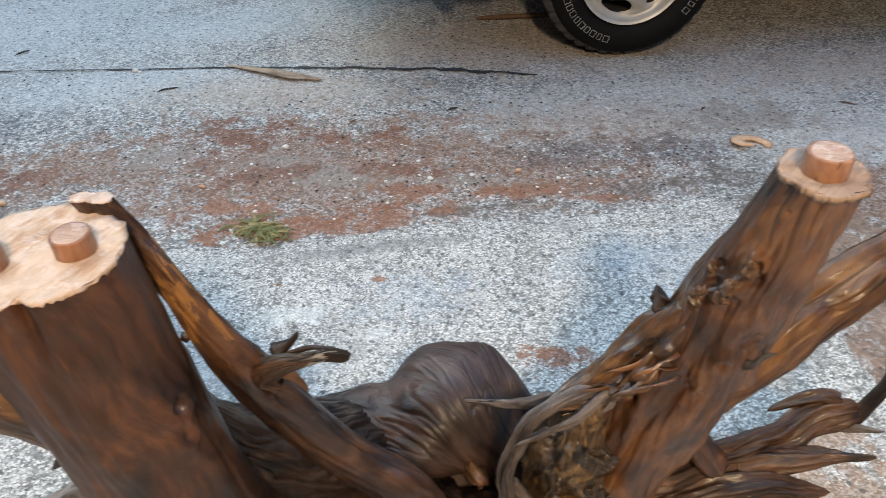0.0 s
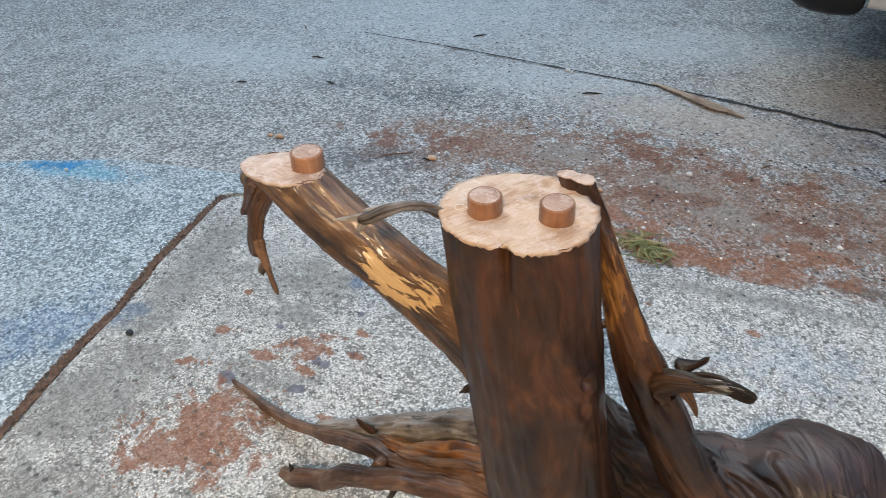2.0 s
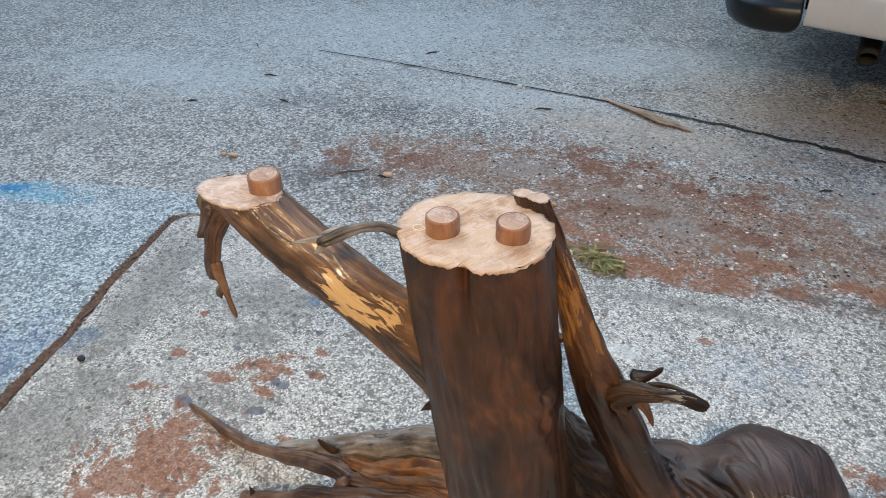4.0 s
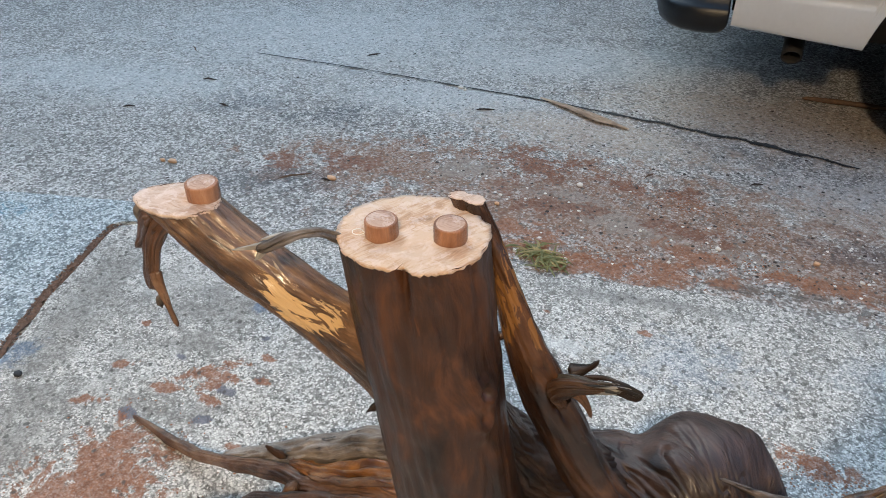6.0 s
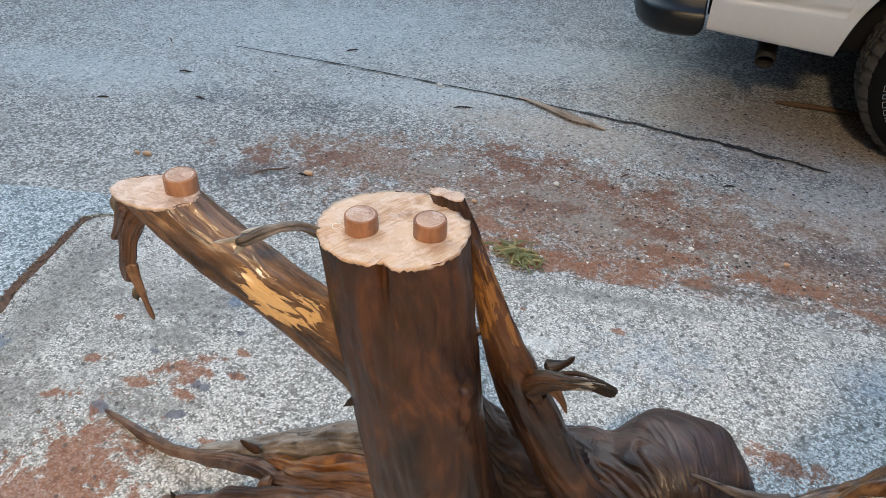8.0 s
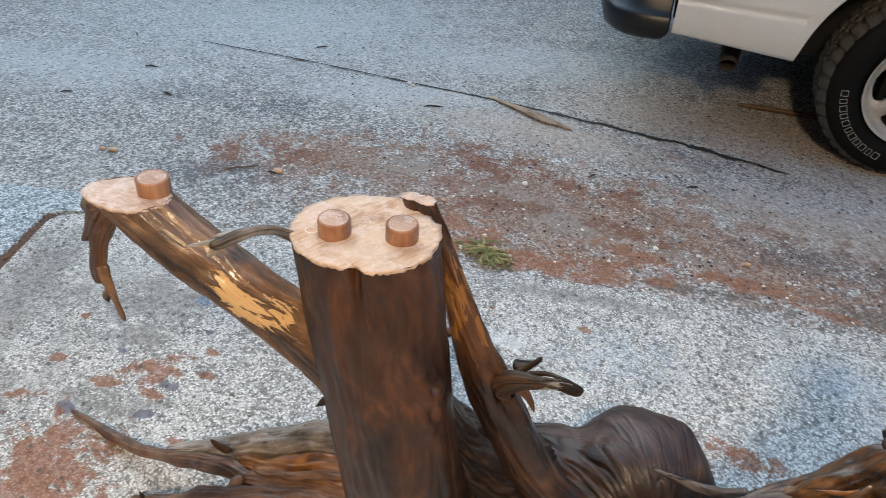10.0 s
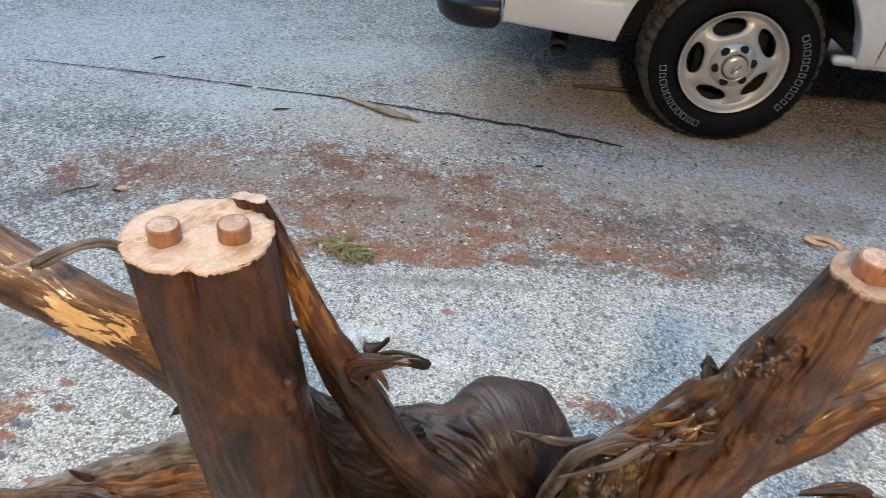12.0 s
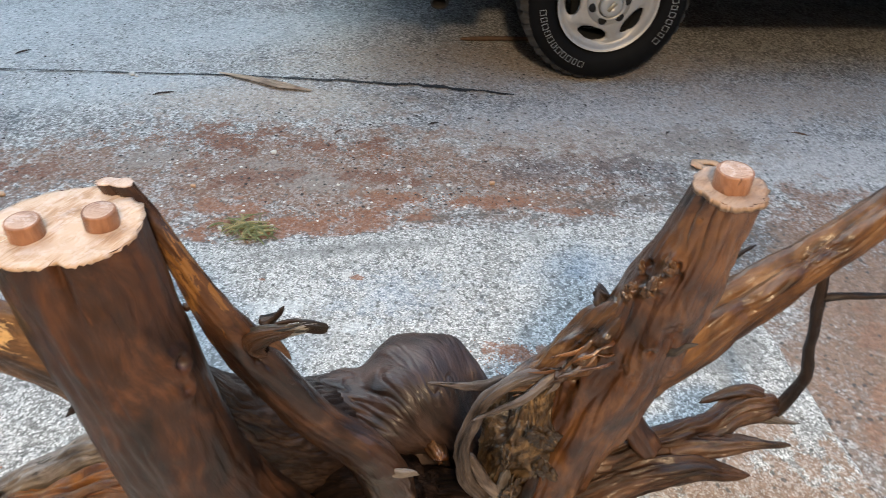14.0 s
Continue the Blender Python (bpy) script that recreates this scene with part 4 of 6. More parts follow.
for i, (x0, x1, y, z, m) in enumerate([(-0.135, -0.070, 0.803, 0.738, CHAR), (-0.128, -0.066, 0.812, 0.734, SILVER), (-0.120, -0.075, 0.793, 0.729, SILVER)]):
    twig("snag_splinter", [(x0, y, z - 0.010, 0.005), (0.5 * (x0 + x1), y + 0.003, z - 0.001, 0.0036), (x1, y + 0.006, z, 0.001)], m, base, 16.0 + i, 14, 0.003, 0.6, 0.005, flat=0.6)
twig("bark_flake", [(0.045, 0.842, 0.318, 0.010), (0.070, 0.848, 0.306, 0.012), (0.092, 0.852, 0.300, 0.008), (0.104, 0.852, 0.298, 0.002)], PALE, base, 19.5, 20, 0.003, 0.5, 0.005, "pale torn flake on the foot of the limb", flat=0.5)
twig("limb_nub", [(-0.262, 0.792, 0.765, 0.012), (-0.272, 0.788, 0.760, 0.008), (-0.277, 0.786, 0.758, 0.003)], TRUNK, base, 17.0, 10)

# sloping branch with one peg
LIMB_C = [(-0.775, 0.594, 1.010, 0.041), (-0.722, 0.606, 0.968, 0.043), (-0.69, 0.614, 0.937, 0.046), (-0.64, 0.62, 0.903, 0.047), (-0.59, 0.63, 0.868, 0.047), (-0.521, 0.645, 0.822, 0.045), (-0.46, 0.67, 0.765, 0.049), (-0.404, 0.69, 0.695, 0.051), (-0.36, 0.70, 0.60, 0.045)]
bm, loop = limb_mesh(LIMB_C, 96, 0.006, 0.07, 0.0034, 0.5, 21.0, lobes=[(60, 0.06, 30)], cut=CUT)
part("branch", bm, FLAKED, base, "flaking golden-brown sloping branch")
part("cut_face", cut_face_mesh(loop, 0.003, 0.003, 0.006, 0.002, 5.0, 0.2, 3), SAWN_PINK, base, "pinkish sawn end grain dusted with sawdust")
dowel(base, -0.689, 0.628, CUT - 0.002, 0.0245, 0.028, 3.0)
twig("hanging_splinter", [(-0.752, 0.604, 0.930, 0.028), (-0.767, 0.593, 0.908, 0.0235), (-0.780, 0.584, 0.875, 0.0185), (-0.788, 0.579, 0.840, 0.0165), (-0.795, 0.576, 0.812, 0.0150), (-0.800, 0.574, 0.794, 0.0110), (-0.803, 0.573, 0.786, 0.0050)], TAN, base, 22.0, 60, 0.003, 0.28, 0.008, "torn splinter of bark hanging off the branch", flat=0.75)
twig("hanging_splinter", [(-0.780, 0.574, 0.832, 0.0110), (-0.774, 0.570, 0.812, 0.0095), (-0.766, 0.567, 0.792, 0.0066), (-0.755, 0.563, 0.775, 0.0052), (-0.745, 0.560, 0.758, 0.0042), (-0.738, 0.559, 0.742, 0.0022)], TAN, base, 23.0, 26, 0.003, 0.4, 0.004)
twig("hanging_splinter", [(-0.770, 0.568, 0.792, 0.0085), (-0.760, 0.566, 0.782, 0.0060), (-0.750, 0.563, 0.779, 0.0012)], TAN, base, 28.0, 14, 0.003, 0.5, 0.003)
twig("hanging_splinter", [(-0.772, 0.569, 0.790, 0.0070), (-0.774, 0.566, 0.772, 0.0055), (-0.772, 0.564, 0.762, 0.0020)], DEAD, base, 24.0, 14, 0.003, 0.5, 0.003)
twig("hanging_splinter", [(-0.772, 0.592, 0.925, 0.026), (-0.792, 0.586, 0.900, 0.021), (-0.806, 0.582, 0.878, 0.013), (-0.819, 0.578, 0.858, 0.003)], TAN, base, 25.0, 40, 0.003, 0.45, 0.008, flat=0.7)
twig("hanging_splinter", [(-0.790, 0.600, 0.938, 0.012), (-0.802, 0.594, 0.922, 0.010), (-0.809, 0.590, 0.905, 0.003)], DEAD, base, 26.5, 18, 0.004, 0.4, 0.005)
twig("curved_twig", [(-0.435, 0.68, 0.925, 0.009), (-0.455, 0.657, 0.954, 0.0085), (-0.469, 0.635, 0.975, 0.0080), (-0.480, 0.610, 0.988, 0.0072), (-0.492, 0.584, 0.993, 0.0080), (-0.502, 0.560, 0.990, 0.0088), (-0.508, 0.548, 0.986, 0.0050)], DEAD, base, 26.0, 40, 0.002, 0.75, 0.007, label="thin curved grey twig")
for i, (x, y, z, dx, dy, dz, r) in enumerate([(-0.500, 0.566, 0.990, -0.036, -0.034, -0.004, 0.0056), (-0.504, 0.558, 0.986, -0.006, -0.014, -0.014, 0.0056), (-0.494, 0.582, 0.996, -0.014, -0.022, 0.000, 0.0034), (-0.478, 0.618, 0.988, -0.006, -0.014, 0.006, 0.0030), (-0.486, 0.600, 0.988, -0.010, -0.010, -0.010, 0.0030)]):
    twig("twig_spur", [(x - 0.3 * dx, y - 0.3 * dy, z, r), (x + 0.3 * dx, y + 0.3 * dy, z + 0.4 * dz, r), (x + 0.7 * dx, y + 0.7 * dy, z + 0.8 * dz, 0.6 * r), (x + dx, y + dy, z + dz, 0.0008)], BONE, base, 29.0 + i, 14, 0.0025, 0.6, 0.004, flat=0.6)

# leaning trunk with one peg
TRUNK_D = [(0.575, 0.968, 1.02, 0.049), (0.570, 0.982, 0.955, 0.053), (0.563, 1.005, 0.86, 0.061), (0.551, 1.028, 0.76, 0.073), (0.535, 1.046, 0.66, 0.084), (0.508, 1.058, 0.53, 0.094), (0.468, 1.062, 0.40, 0.102), (0.425, 1.06, 0.28, 0.106), (0.385, 1.055, 0.14, 0.112), (0.355, 1.05, -0.004, 0.125)]
KNOTS_D = [(0.502, 0.965, 0.811, 0.020, 0.016), (0.507, 0.955, 0.806, 0.009, -0.014), (0.492, 0.968, 0.757, 0.016, 0.020), (0.478, 0.980, 0.748, 0.010, 0.012), (0.457, 1.015, 0.698, 0.016, 0.016), (0.449, 1.010, 0.712, 0.009, -0.012),
           (0.470, 1.010, 0.772, 0.012, -0.012), (0.462, 1.000, 0.735, 0.014, -0.012), (0.516, 0.955, 0.785, 0.010, -0.012), (0.522, 0.946, 0.912, 0.004, -0.006),
           (0.506, 0.955, 0.612, 0.022, 0.010), (0.512, 0.948, 0.604, 0.010, -0.012), (0.404, 1.020, 0.467, 0.030, 0.020), (0.396, 1.010, 0.462, 0.016, -0.034), (0.552, 0.945, 0.645, 0.030, -0.012), (0.600, 0.975, 0.52, 0.030, 0.012), (0.48, 0.955, 0.52, 0.035, -0.010)]
bm, loop = limb_mesh(TRUNK_D, 240, 0.004, 0.09, 0.0036, 1.3, 31.0, lobes=[(-70, 0.05, 25), (-150, 0.05, 25), (20, -0.05, 14), (52, -0.06, 8), (100, 0.05, 12), (125, -0.06, 8), (150, -0.05, 8)], cut=CUT - 0.006, marks=KNOTS_D)
part("leaning_trunk", bm, RIGHT, base, "red-brown knotted leaning trunk")
part("cut_face", cut_face_mesh(loop, 0.004, 0.007, 0.010, 0.005, 8.0, 0.9, 4), SAWN_TAN, base, "ragged splintered sawn end")
dowel(base, 0.567, 0.981, CUT - 0.006, 0.0290, 0.032, 5.0)
for i, (x, y, z, r) in enumerate([(0.508, 0.957, 0.808, 0.012), (0.492, 0.965, 0.764, 0.013), (0.471, 1.005, 0.768, 0.010), (0.456, 1.006, 0.705, 0.011), (0.484, 0.972, 0.742, 0.009), (0.462, 1.000, 0.728, 0.007)]):
    part("knot", blob_mesh((x, y, z), (r * 1.0, r * 0.75, r * 1.5), i * 40.0, 0.55, 0.003, 40.0 + i, 48, (0.3, 0, 1), [(0.3 - 0.2 * (i % 3), -1, 0.45, -0.75, 5)], 0.02), GNARL, base)
twig("knob", [(0.480, 1.09, 0.575, 0.026), (0.450, 1.09, 0.600, 0.024), (0.430, 1.092, 0.620, 0.021), (0.420, 1.093, 0.632, 0.017)], CHAR, base, 41.0, 40, 0.003, 0.9, 0.014)
twig("cut_splinter", [(0.548, 0.982, 0.935, 0.018), (0.528, 0.987, 0.948, 0.014), (0.510, 0.992, 0.954, 0.006)], DEAD, base, 150.0, 18, 0.003, 0.6, 0.006, flat=0.5)
twig("spur", [(0.60, 1.10, 0.71, 0.014), (0.66, 1.14, 0.705, 0.008), (0.712, 1.17, 0.722, 0.002)], CHAR, base, 42.0, 12)
twig("spur", [(0.545, 0.965, 0.60, 0.011), (0.575, 0.985, 0.606, 0.007), (0.603, 0.995, 0.608, 0.002)], DEAD, base, 43.0, 10)

# long branch that forks off the leaning trunk
bm, _ = limb_mesh([(0.53, 1.06, 0.44, 0.055), (0.575, 1.06, 0.506, 0.055), (0.641, 1.09, 0.574, 0.056), (0.731, 1.13, 0.631, 0.050), (0.811, 1.17, 0.684, 0.043), (0.89, 1.21, 0.734, 0.038), (0.967, 1.25, 0.789, 0.034), (1.05, 1.29, 0.845, 0.028), (1.11, 1.32, 0.88, 0.014)],
                  110, 0.005, 0.16, 0.0035, 0.8, 51.0, lobes=[(70, 0.18, 22), (110, -0.22, 12), (150, 0.12, 16), (200, -0.30, 16), (240, 0.15, 18)],
                  marks=[(0.80, 1.14, 0.72, 0.030, -0.022), (0.84, 1.16, 0.745, 0.026, -0.020), (0.70, 1.08, 0.64, 0.025, -0.012)])
part("forked_branch", bm, FORK, base, "golden-brown fluted branch")
twig("tall_twig", [(0.886, 1.18, 0.234, 0.019), (0.914, 1.19, 0.297, 0.016), (0.924, 1.19, 0.365, 0.0135), (0.915, 1.19, 0.41, 0.014), (0.895, 1.18, 0.486, 0.0115), (0.872, 1.17, 0.588, 0.013), (0.862, 1.18, 0.66, 0.010), (0.860, 1.19, 0.70, 0.010)], CHAR, base, 52.0, 20)
twig("side_twig", [(0.866, 1.17, 0.606, 0.011), (0.915, 1.16, 0.622, 0.008), (0.972, 1.15, 0.648, 0.006), (0.99, 1.15, 0.652, 0.003)], CHAR, base, 53.0, 14)

# roots to the right
twig("root", [(0.45, 1.05, 0.17, 0.05), (0.50, 1.05, 0.180, 0.042), (0.598, 1.08, 0.203, 0.031), (0.717, 1.13, 0.214, 0.034), (0.812, 1.18, 0.240, 0.040), (0.873, 1.185, 0.262, 0.030), (0.90, 1.19, 0.262, 0.012)], BROWN, base, 61.0, 80, 0.005, 0.34, 0.010, "brown fluted root")
twig("root_prong", [(0.86, 1.20, 0.262, 0.022), (0.83, 1.205, 0.272, 0.019), (0.79, 1.20, 0.270, 0.015), (0.755, 1.195, 0.252, 0.010), (0.722, 1.19, 0.234, 0.003)], BROWN, base, 62.0, 36, 0.004, 0.35, 0.009)
twig("root_prong", [(0.64, 1.08, 0.18, 0.038), (0.72, 1.09, 0.20, 0.030), (0.80, 1.09, 0.226, 0.019), (0.90, 1.08, 0.255, 0.003)], BROWN, base, 63.0, 44, 0.005, 0.35, 0.008)
twig("root_prong", [(0.84, 1.17, 0.235, 0.016), (0.89, 1.16, 0.238, 0.010), (0.94, 1.15, 0.25, 0.002)], DEAD, base, 64.0, 12)
twig("root", [(0.40, 1.0, 0.05, 0.055), (0.46, 1.0, 0.085, 0.050), (0.561, 1.03, 0.134, 0.043), (0.694, 1.05, 0.172, 0.033), (0.77, 1.05, 0.174, 0.022), (0.83, 1.05, 0.170, 0.007)], BROWN, base, 65.0, 64, 0.005, 0.3, 0.009)
twig("root", [(0.60, 1.05, 0.215, 0.030), (0.564, 1.045, 0.268, 0.030), (0.525, 1.05, 0.335, 0.028), (0.496, 1.06, 0.40, 0.022)], RIGHT, base, 66.0, 24)
twig("root_spike", [(0.555, 1.0, 0.15, 0.012), (0.56, 0.99, 0.11, 0.008), (0.562, 0.985, 0.075, 0.003)], ROOT, base, 67.0, 10)

# burl and grey roots in the middle
HUMP = [(0.043, 1.192, 0.112, 0.142, 0.150, 0.184)]
SHELF = [(-0.44, 0.99, 0.04, 0.06), (-0.32, 1.05, 0.07, 0.100), (-0.22, 1.10, 0.080, 0.122), (-0.12, 1.125, 0.082, 0.138), (-0.02, 1.13, 0.080, 0.140), (0.08, 1.14, 0.07, 0.130), (0.17, 1.16, 0.05, 0.105), (0.25, 1.18, 0.03, 0.070), (0.33, 1.20, 0.0, 0.04)]
RIDGE = [(0.115, 1.270, 0.235, 0.030), (0.165, 1.235, 0.205, 0.030), (0.205, 1.215, 0.160, 0.030), (0.26, 1.20, 0.10, 0.032), (0.34, 1.20, 0.02, 0.036)]
part("burl", swollen_mesh((1.14, 0.02), (-0.46, 0.36), (-12, 172), HUMP, [SHELF, RIDGE], 0.016, (0.035, 0.22, 0.045, 1.35), [(0.085, 1.0, 0.065, 0.085, 0.11, 0.080, 0.10)], 71.0), GREY, base, "grey-brown burl with flowing wrinkled grain")
FLARE = [(-0.318, 0.715, 0.72, 0.050), (-0.312, 0.745, 0.62, 0.068), (-0.300, 0.790, 0.50, 0.082), (-0.275, 0.860, 0.37, 0.100), (-0.240, 0.95, 0.24, 0.125), (-0.20, 1.04, 0.12, 0.14), (-0.17, 1.10, 0.03, 0.14)]
bm, _ = limb_mesh(FLARE, 300, 0.005, 0.08, 0.0030, 0.9, 172.0, folds=(38, 0.0095, 12.0))
part("root_flare", bm, FLANK, base, "wrinkled root flare below the stump, its colour darkened for shade")
# low dark mass in DIM: shade under the burl, put in as colour
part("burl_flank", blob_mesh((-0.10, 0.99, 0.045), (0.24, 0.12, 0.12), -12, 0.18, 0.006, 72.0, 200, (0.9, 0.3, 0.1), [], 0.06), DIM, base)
part("burl_flank", blob_mesh((0.325, 1.055, 0.19), (0.115, 0.10, 0.21), 20, 0.22, 0.010, 73.0, 200, (0.2, 0.2, 1), [(-0.6, -0.8, 0.3, 0.10, 8)], 0.12), MOSSY, base, "mossy golden swirled burl")
twig("grey_root", [(0.415, 1.055, 0.475, 0.0160), (0.345, 1.025, 0.462, 0.0152), (0.285, 0.990, 0.462, 0.0144), (0.232, 0.965, 0.435, 0.0152), (0.201, 0.955, 0.365, 0.0152), (0.184, 0.955, 0.300, 0.0156), (0.180, 0.955, 0.240, 0.0168), (0.198, 0.95, 0.175, 0.0184), (0.240, 0.945, 0.11, 0.0216), (0.275, 0.94, 0.03, 0.0280), (0.29, 0.94, 0.0, 0.0304)], ASH, base, 74.0, 72, 0.0035, 0.30, 0.007, "grey curling root")
twig("grey_root", [(0.192, 0.962, 0.235, 0.012), (0.222, 0.948, 0.190, 0.013), (0.262, 0.938, 0.150, 0.013), (0.305, 0.935, 0.11, 0.014), (0.33, 0.935, 0.03, 0.02), (0.335, 0.935, 0.0, 0.02)], ASH, base, 78.0, 40, 0.004, 0.35, 0.006)
SHOULDER = [(0.478, 1.045, 0.645, 0.034), (0.438, 1.040, 0.575, 0.046), (0.395, 1.035, 0.515, 0.048), (0.345, 1.030, 0.465, 0.038), (0.295, 1.015, 0.440, 0.024), (0.255, 0.995, 0.43, 0.012)]
bm, _ = limb_mesh(SHOULDER, 150, 0.003, 0.40, 0.0055, 1.5, 131.0, lobes=[(60, 0.12, 20), (120, -0.2, 14), (20, -0.15, 12)], kink=0.5,
                  marks=[(0.43, 0.985, 0.60, 0.014, 0.0081), (0.415, 0.98, 0.565, 0.012, -0.020), (0.40, 0.985, 0.54, 0.014, 0.0081), (0.375, 0.98, 0.515, 0.012, -0.022), (0.36, 0.985, 0.49, 0.016, 0.0090), (0.33, 0.985, 0.47, 0.010, -0.016), (0.31, 0.985, 0.44, 0.013, 0.0063),
                         (0.45, 0.98, 0.53, 0.016, -0.020), (0.42, 0.975, 0.49, 0.014, 0.0072), (0.385, 0.975, 0.45, 0.018, -0.024), (0.345, 0.98, 0.42, 0.012, 0.0054)])
part("shoulder", bm, GNARL, base, "gnarled golden shoulder of burnished wood")
twig("splinter", [(0.395, 1.00, 0.510, 0.009), (0.312, 0.965, 0.455, 0.0085), (0.250, 0.945, 0.415, 0.006), (0.197, 0.935, 0.385, 0.002)], ASH, base, 75.0, 22, 0.004, 0.4, 0.005)
twig("splinter", [(0.262, 1.02, 0.430, 0.013), (0.218, 1.035, 0.385, 0.010), (0.178, 1.055, 0.352, 0.0085), (0.135, 1.068, 0.335, 0.006), (0.088, 1.08, 0.317, 0.003)], ASH, base, 76.0, 24, 0.004, 0.35, 0.005)
rng = random.Random(12)
for i, (x, y, z, dx, dz, r) in enumerate([(0.375, 1.07, 0.455, -0.034, 0.006, 0.008), (0.350, 1.08, 0.440, -0.030, -0.002, 0.007), (0.392, 1.05, 0.470, -0.028, -0.012, 0.011), (0.300, 1.04, 0.415, -0.020, 0.014, 0.006), (0.335, 1.03, 0.415, -0.040, -0.016, 0.006),
                                          (0.400, 1.03, 0.490, -0.022, 0.012, 0.009), (0.365, 1.06, 0.448, -0.020, 0.014, 0.005)]):
    twig("splinter", [(x + 0.035, y + 0.005, z - 0.018, r * 1.3), (x + dx * 0.3, y, z + dz * 0.3, r), (x + dx * 0.8, y - 0.008, z + dz, 0.55 * r), (x + dx, y - 0.01, z + dz * 1.1, 0.001)], (BROWN, GREY, RIGHT, BROWN, GNARL, MOSSY, BROWN)[i], base, 100.0 + i, 26, 0.003, 0.9, 0.010, flat=0.5)
for i in range(22):
    f = rng.random()
    x, y, z = 0.275 + 0.175 * f, 0.992 - 0.02 * f + rng.uniform(-0.02, 0.02), 0.445 + 0.155 * f ** 1.2 + rng.uniform(-0.045, 0.02)
    long, steep, out, r = rng.uniform(0.022, 0.060), rng.uniform(-0.2, 1.1), rng.uniform(-0.002, 0.016), rng.uniform(0.0022, 0.0050)
    dx, dz = -long * math.cos(steep), -long * math.sin(steep)
    twig("torn_fibre", [(x - 0.5 * dx, y + 0.014, z - 0.5 * dz, r), (x, y, z, r * 1.2), (x + 0.6 * dx, y - 0.6 * out, z + 0.5 * dz, r * 0.7), (x + dx, y - out, z + 0.9 * dz, 0.0008)], (GNARL, AMBER, RIGHT, GNARL, AMBER, ASH)[i % 6], base, 200.0 + i, 14, 0.0025, 0.35, 0.004, flat=0.55)
for i, (x, y, z, r) in enumerate([(0.345, 0.935, 0.36, 0.030), (0.300, 0.935, 0.17, 0.034), (0.275, 0.945, 0.27, 0.024), (0.36, 0.93, 0.26, 0.026), (0.33, 0.93, 0.09, 0.030)]):
    part("burl_eye", blob_mesh((x, y, z), (0.85 * r, r * 0.36, r), i * 50.0, 0.75, 0.006, 120.0 + i, 64, (0.4, 0.3, 1), [(0.1, -1, 0.15, -0.6, 7), (0.6, -0.8, -0.3, 0.3, 8)], 0.05), MOSSY, base)
for i in range(2):
    x, z = 0.235 + 0.06 * i, 0.02 + rng.uniform(0, 0.05)
    twig("burl_root", [(x + 0.05, 0.96, z + 0.16 + rng.uniform(0, 0.05), 0.012), (x + 0.03, 0.935, z + 0.09, 0.014), (x, 0.93, z + 0.03, 0.013), (x - 0.01, 0.92, z - 0.02, 0.010)], (DEAD, GREY, MOSSY)[i % 3], base, 140.0 + i, 14, 0.006, 0.4, 0.004)

twig("root_stub", [(0.100, 1.06, 0.12, 0.022), (0.120, 1.02, 0.148, 0.020), (0.130, 0.998, 0.162, 0.016), (0.134, 0.988, 0.166, 0.007)], RIGHT, base, 80.0, 40, 0.003, 0.8, 0.010)
# near-black filler standing in for the shadowed hollow at the burl's foot
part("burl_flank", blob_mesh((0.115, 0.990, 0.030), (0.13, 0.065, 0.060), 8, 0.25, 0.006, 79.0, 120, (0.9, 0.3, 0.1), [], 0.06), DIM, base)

# roots to the left
twig("root", [(-0.30, 0.68, 0.395, 0.030), (-0.405, 0.68, 0.375, 0.028), (-0.524, 0.68, 0.308, 0.024), (-0.648, 0.685, 0.240, 0.022), (-0.742, 0.70, 0.208, 0.020), (-0.915, 0.71, 0.112, 0.017), (-1.067, 0.72, 0.040, 0.015), (-1.199, 0.73, 0.016, 0.012), (-1.335, 0.74, 0.006, 0.004)],
     TAN, base, 81.0, 72, 0.005, 0.20, 0.0035, "golden-brown tapering root reaching the slab")
twig("root", [(-0.33, 0.76, 0.462, 0.036), (-0.448, 0.762, 0.412, 0.036), (-0.582, 0.765, 0.325, 0.035), (-0.731, 0.76, 0.220, 0.031), (-0.888, 0.75, 0.118, 0.020), (-0.98, 0.74, 0.07, 0.008)], PALE, base, 82.0, 72, 0.005, 0.12, 0.0045, "grey weathered straight root")
twig("root", [(-0.28, 0.68, 0.375, 0.028), (-0.379, 0.67, 0.365, 0.028), (-0.504, 0.65, 0.320, 0.024), (-0.655, 0.63, 0.245, 0.022), (-0.805, 0.61, 0.138, 0.024), (-0.90, 0.60, 0.078, 0.021), (-0.955, 0.60, 0.048, 0.013)], TAN, base, 83.0, 64, 0.005, 0.22, 0.004)
twig("root_hollow", [(-0.33, 0.700, 0.428, 0.036), (-0.44, 0.702, 0.376, 0.036), (-0.55, 0.710, 0.310, 0.034), (-0.64, 0.718, 0.256, 0.026), (-0.73, 0.73, 0.212, 0.012)], AMBER, base, 88.0, 90, 0.004, 0.8, 0.008, "glossy amber hollow wood")
twig("root_lip", [(-0.40, 0.682, 0.425, 0.009), (-0.50, 0.678, 0.365, 0.009), (-0.58, 0.680, 0.312, 0.008), (-0.64, 0.688, 0.275, 0.004)], ROOT, base, 89.0, 14)
twig("root_knob", [(-0.738, 0.722, 0.235, 0.011), (-0.752, 0.705, 0.262, 0.008), (-0.762, 0.697, 0.285, 0.005)], BROWN, base, 84.0, 14)
twig("root_knob", [(-0.66, 0.67, 0.26, 0.020), (-0.675, 0.655, 0.228, 0.016), (-0.68, 0.65, 0.19, 0.006)], ROOT, base, 85.0, 14)
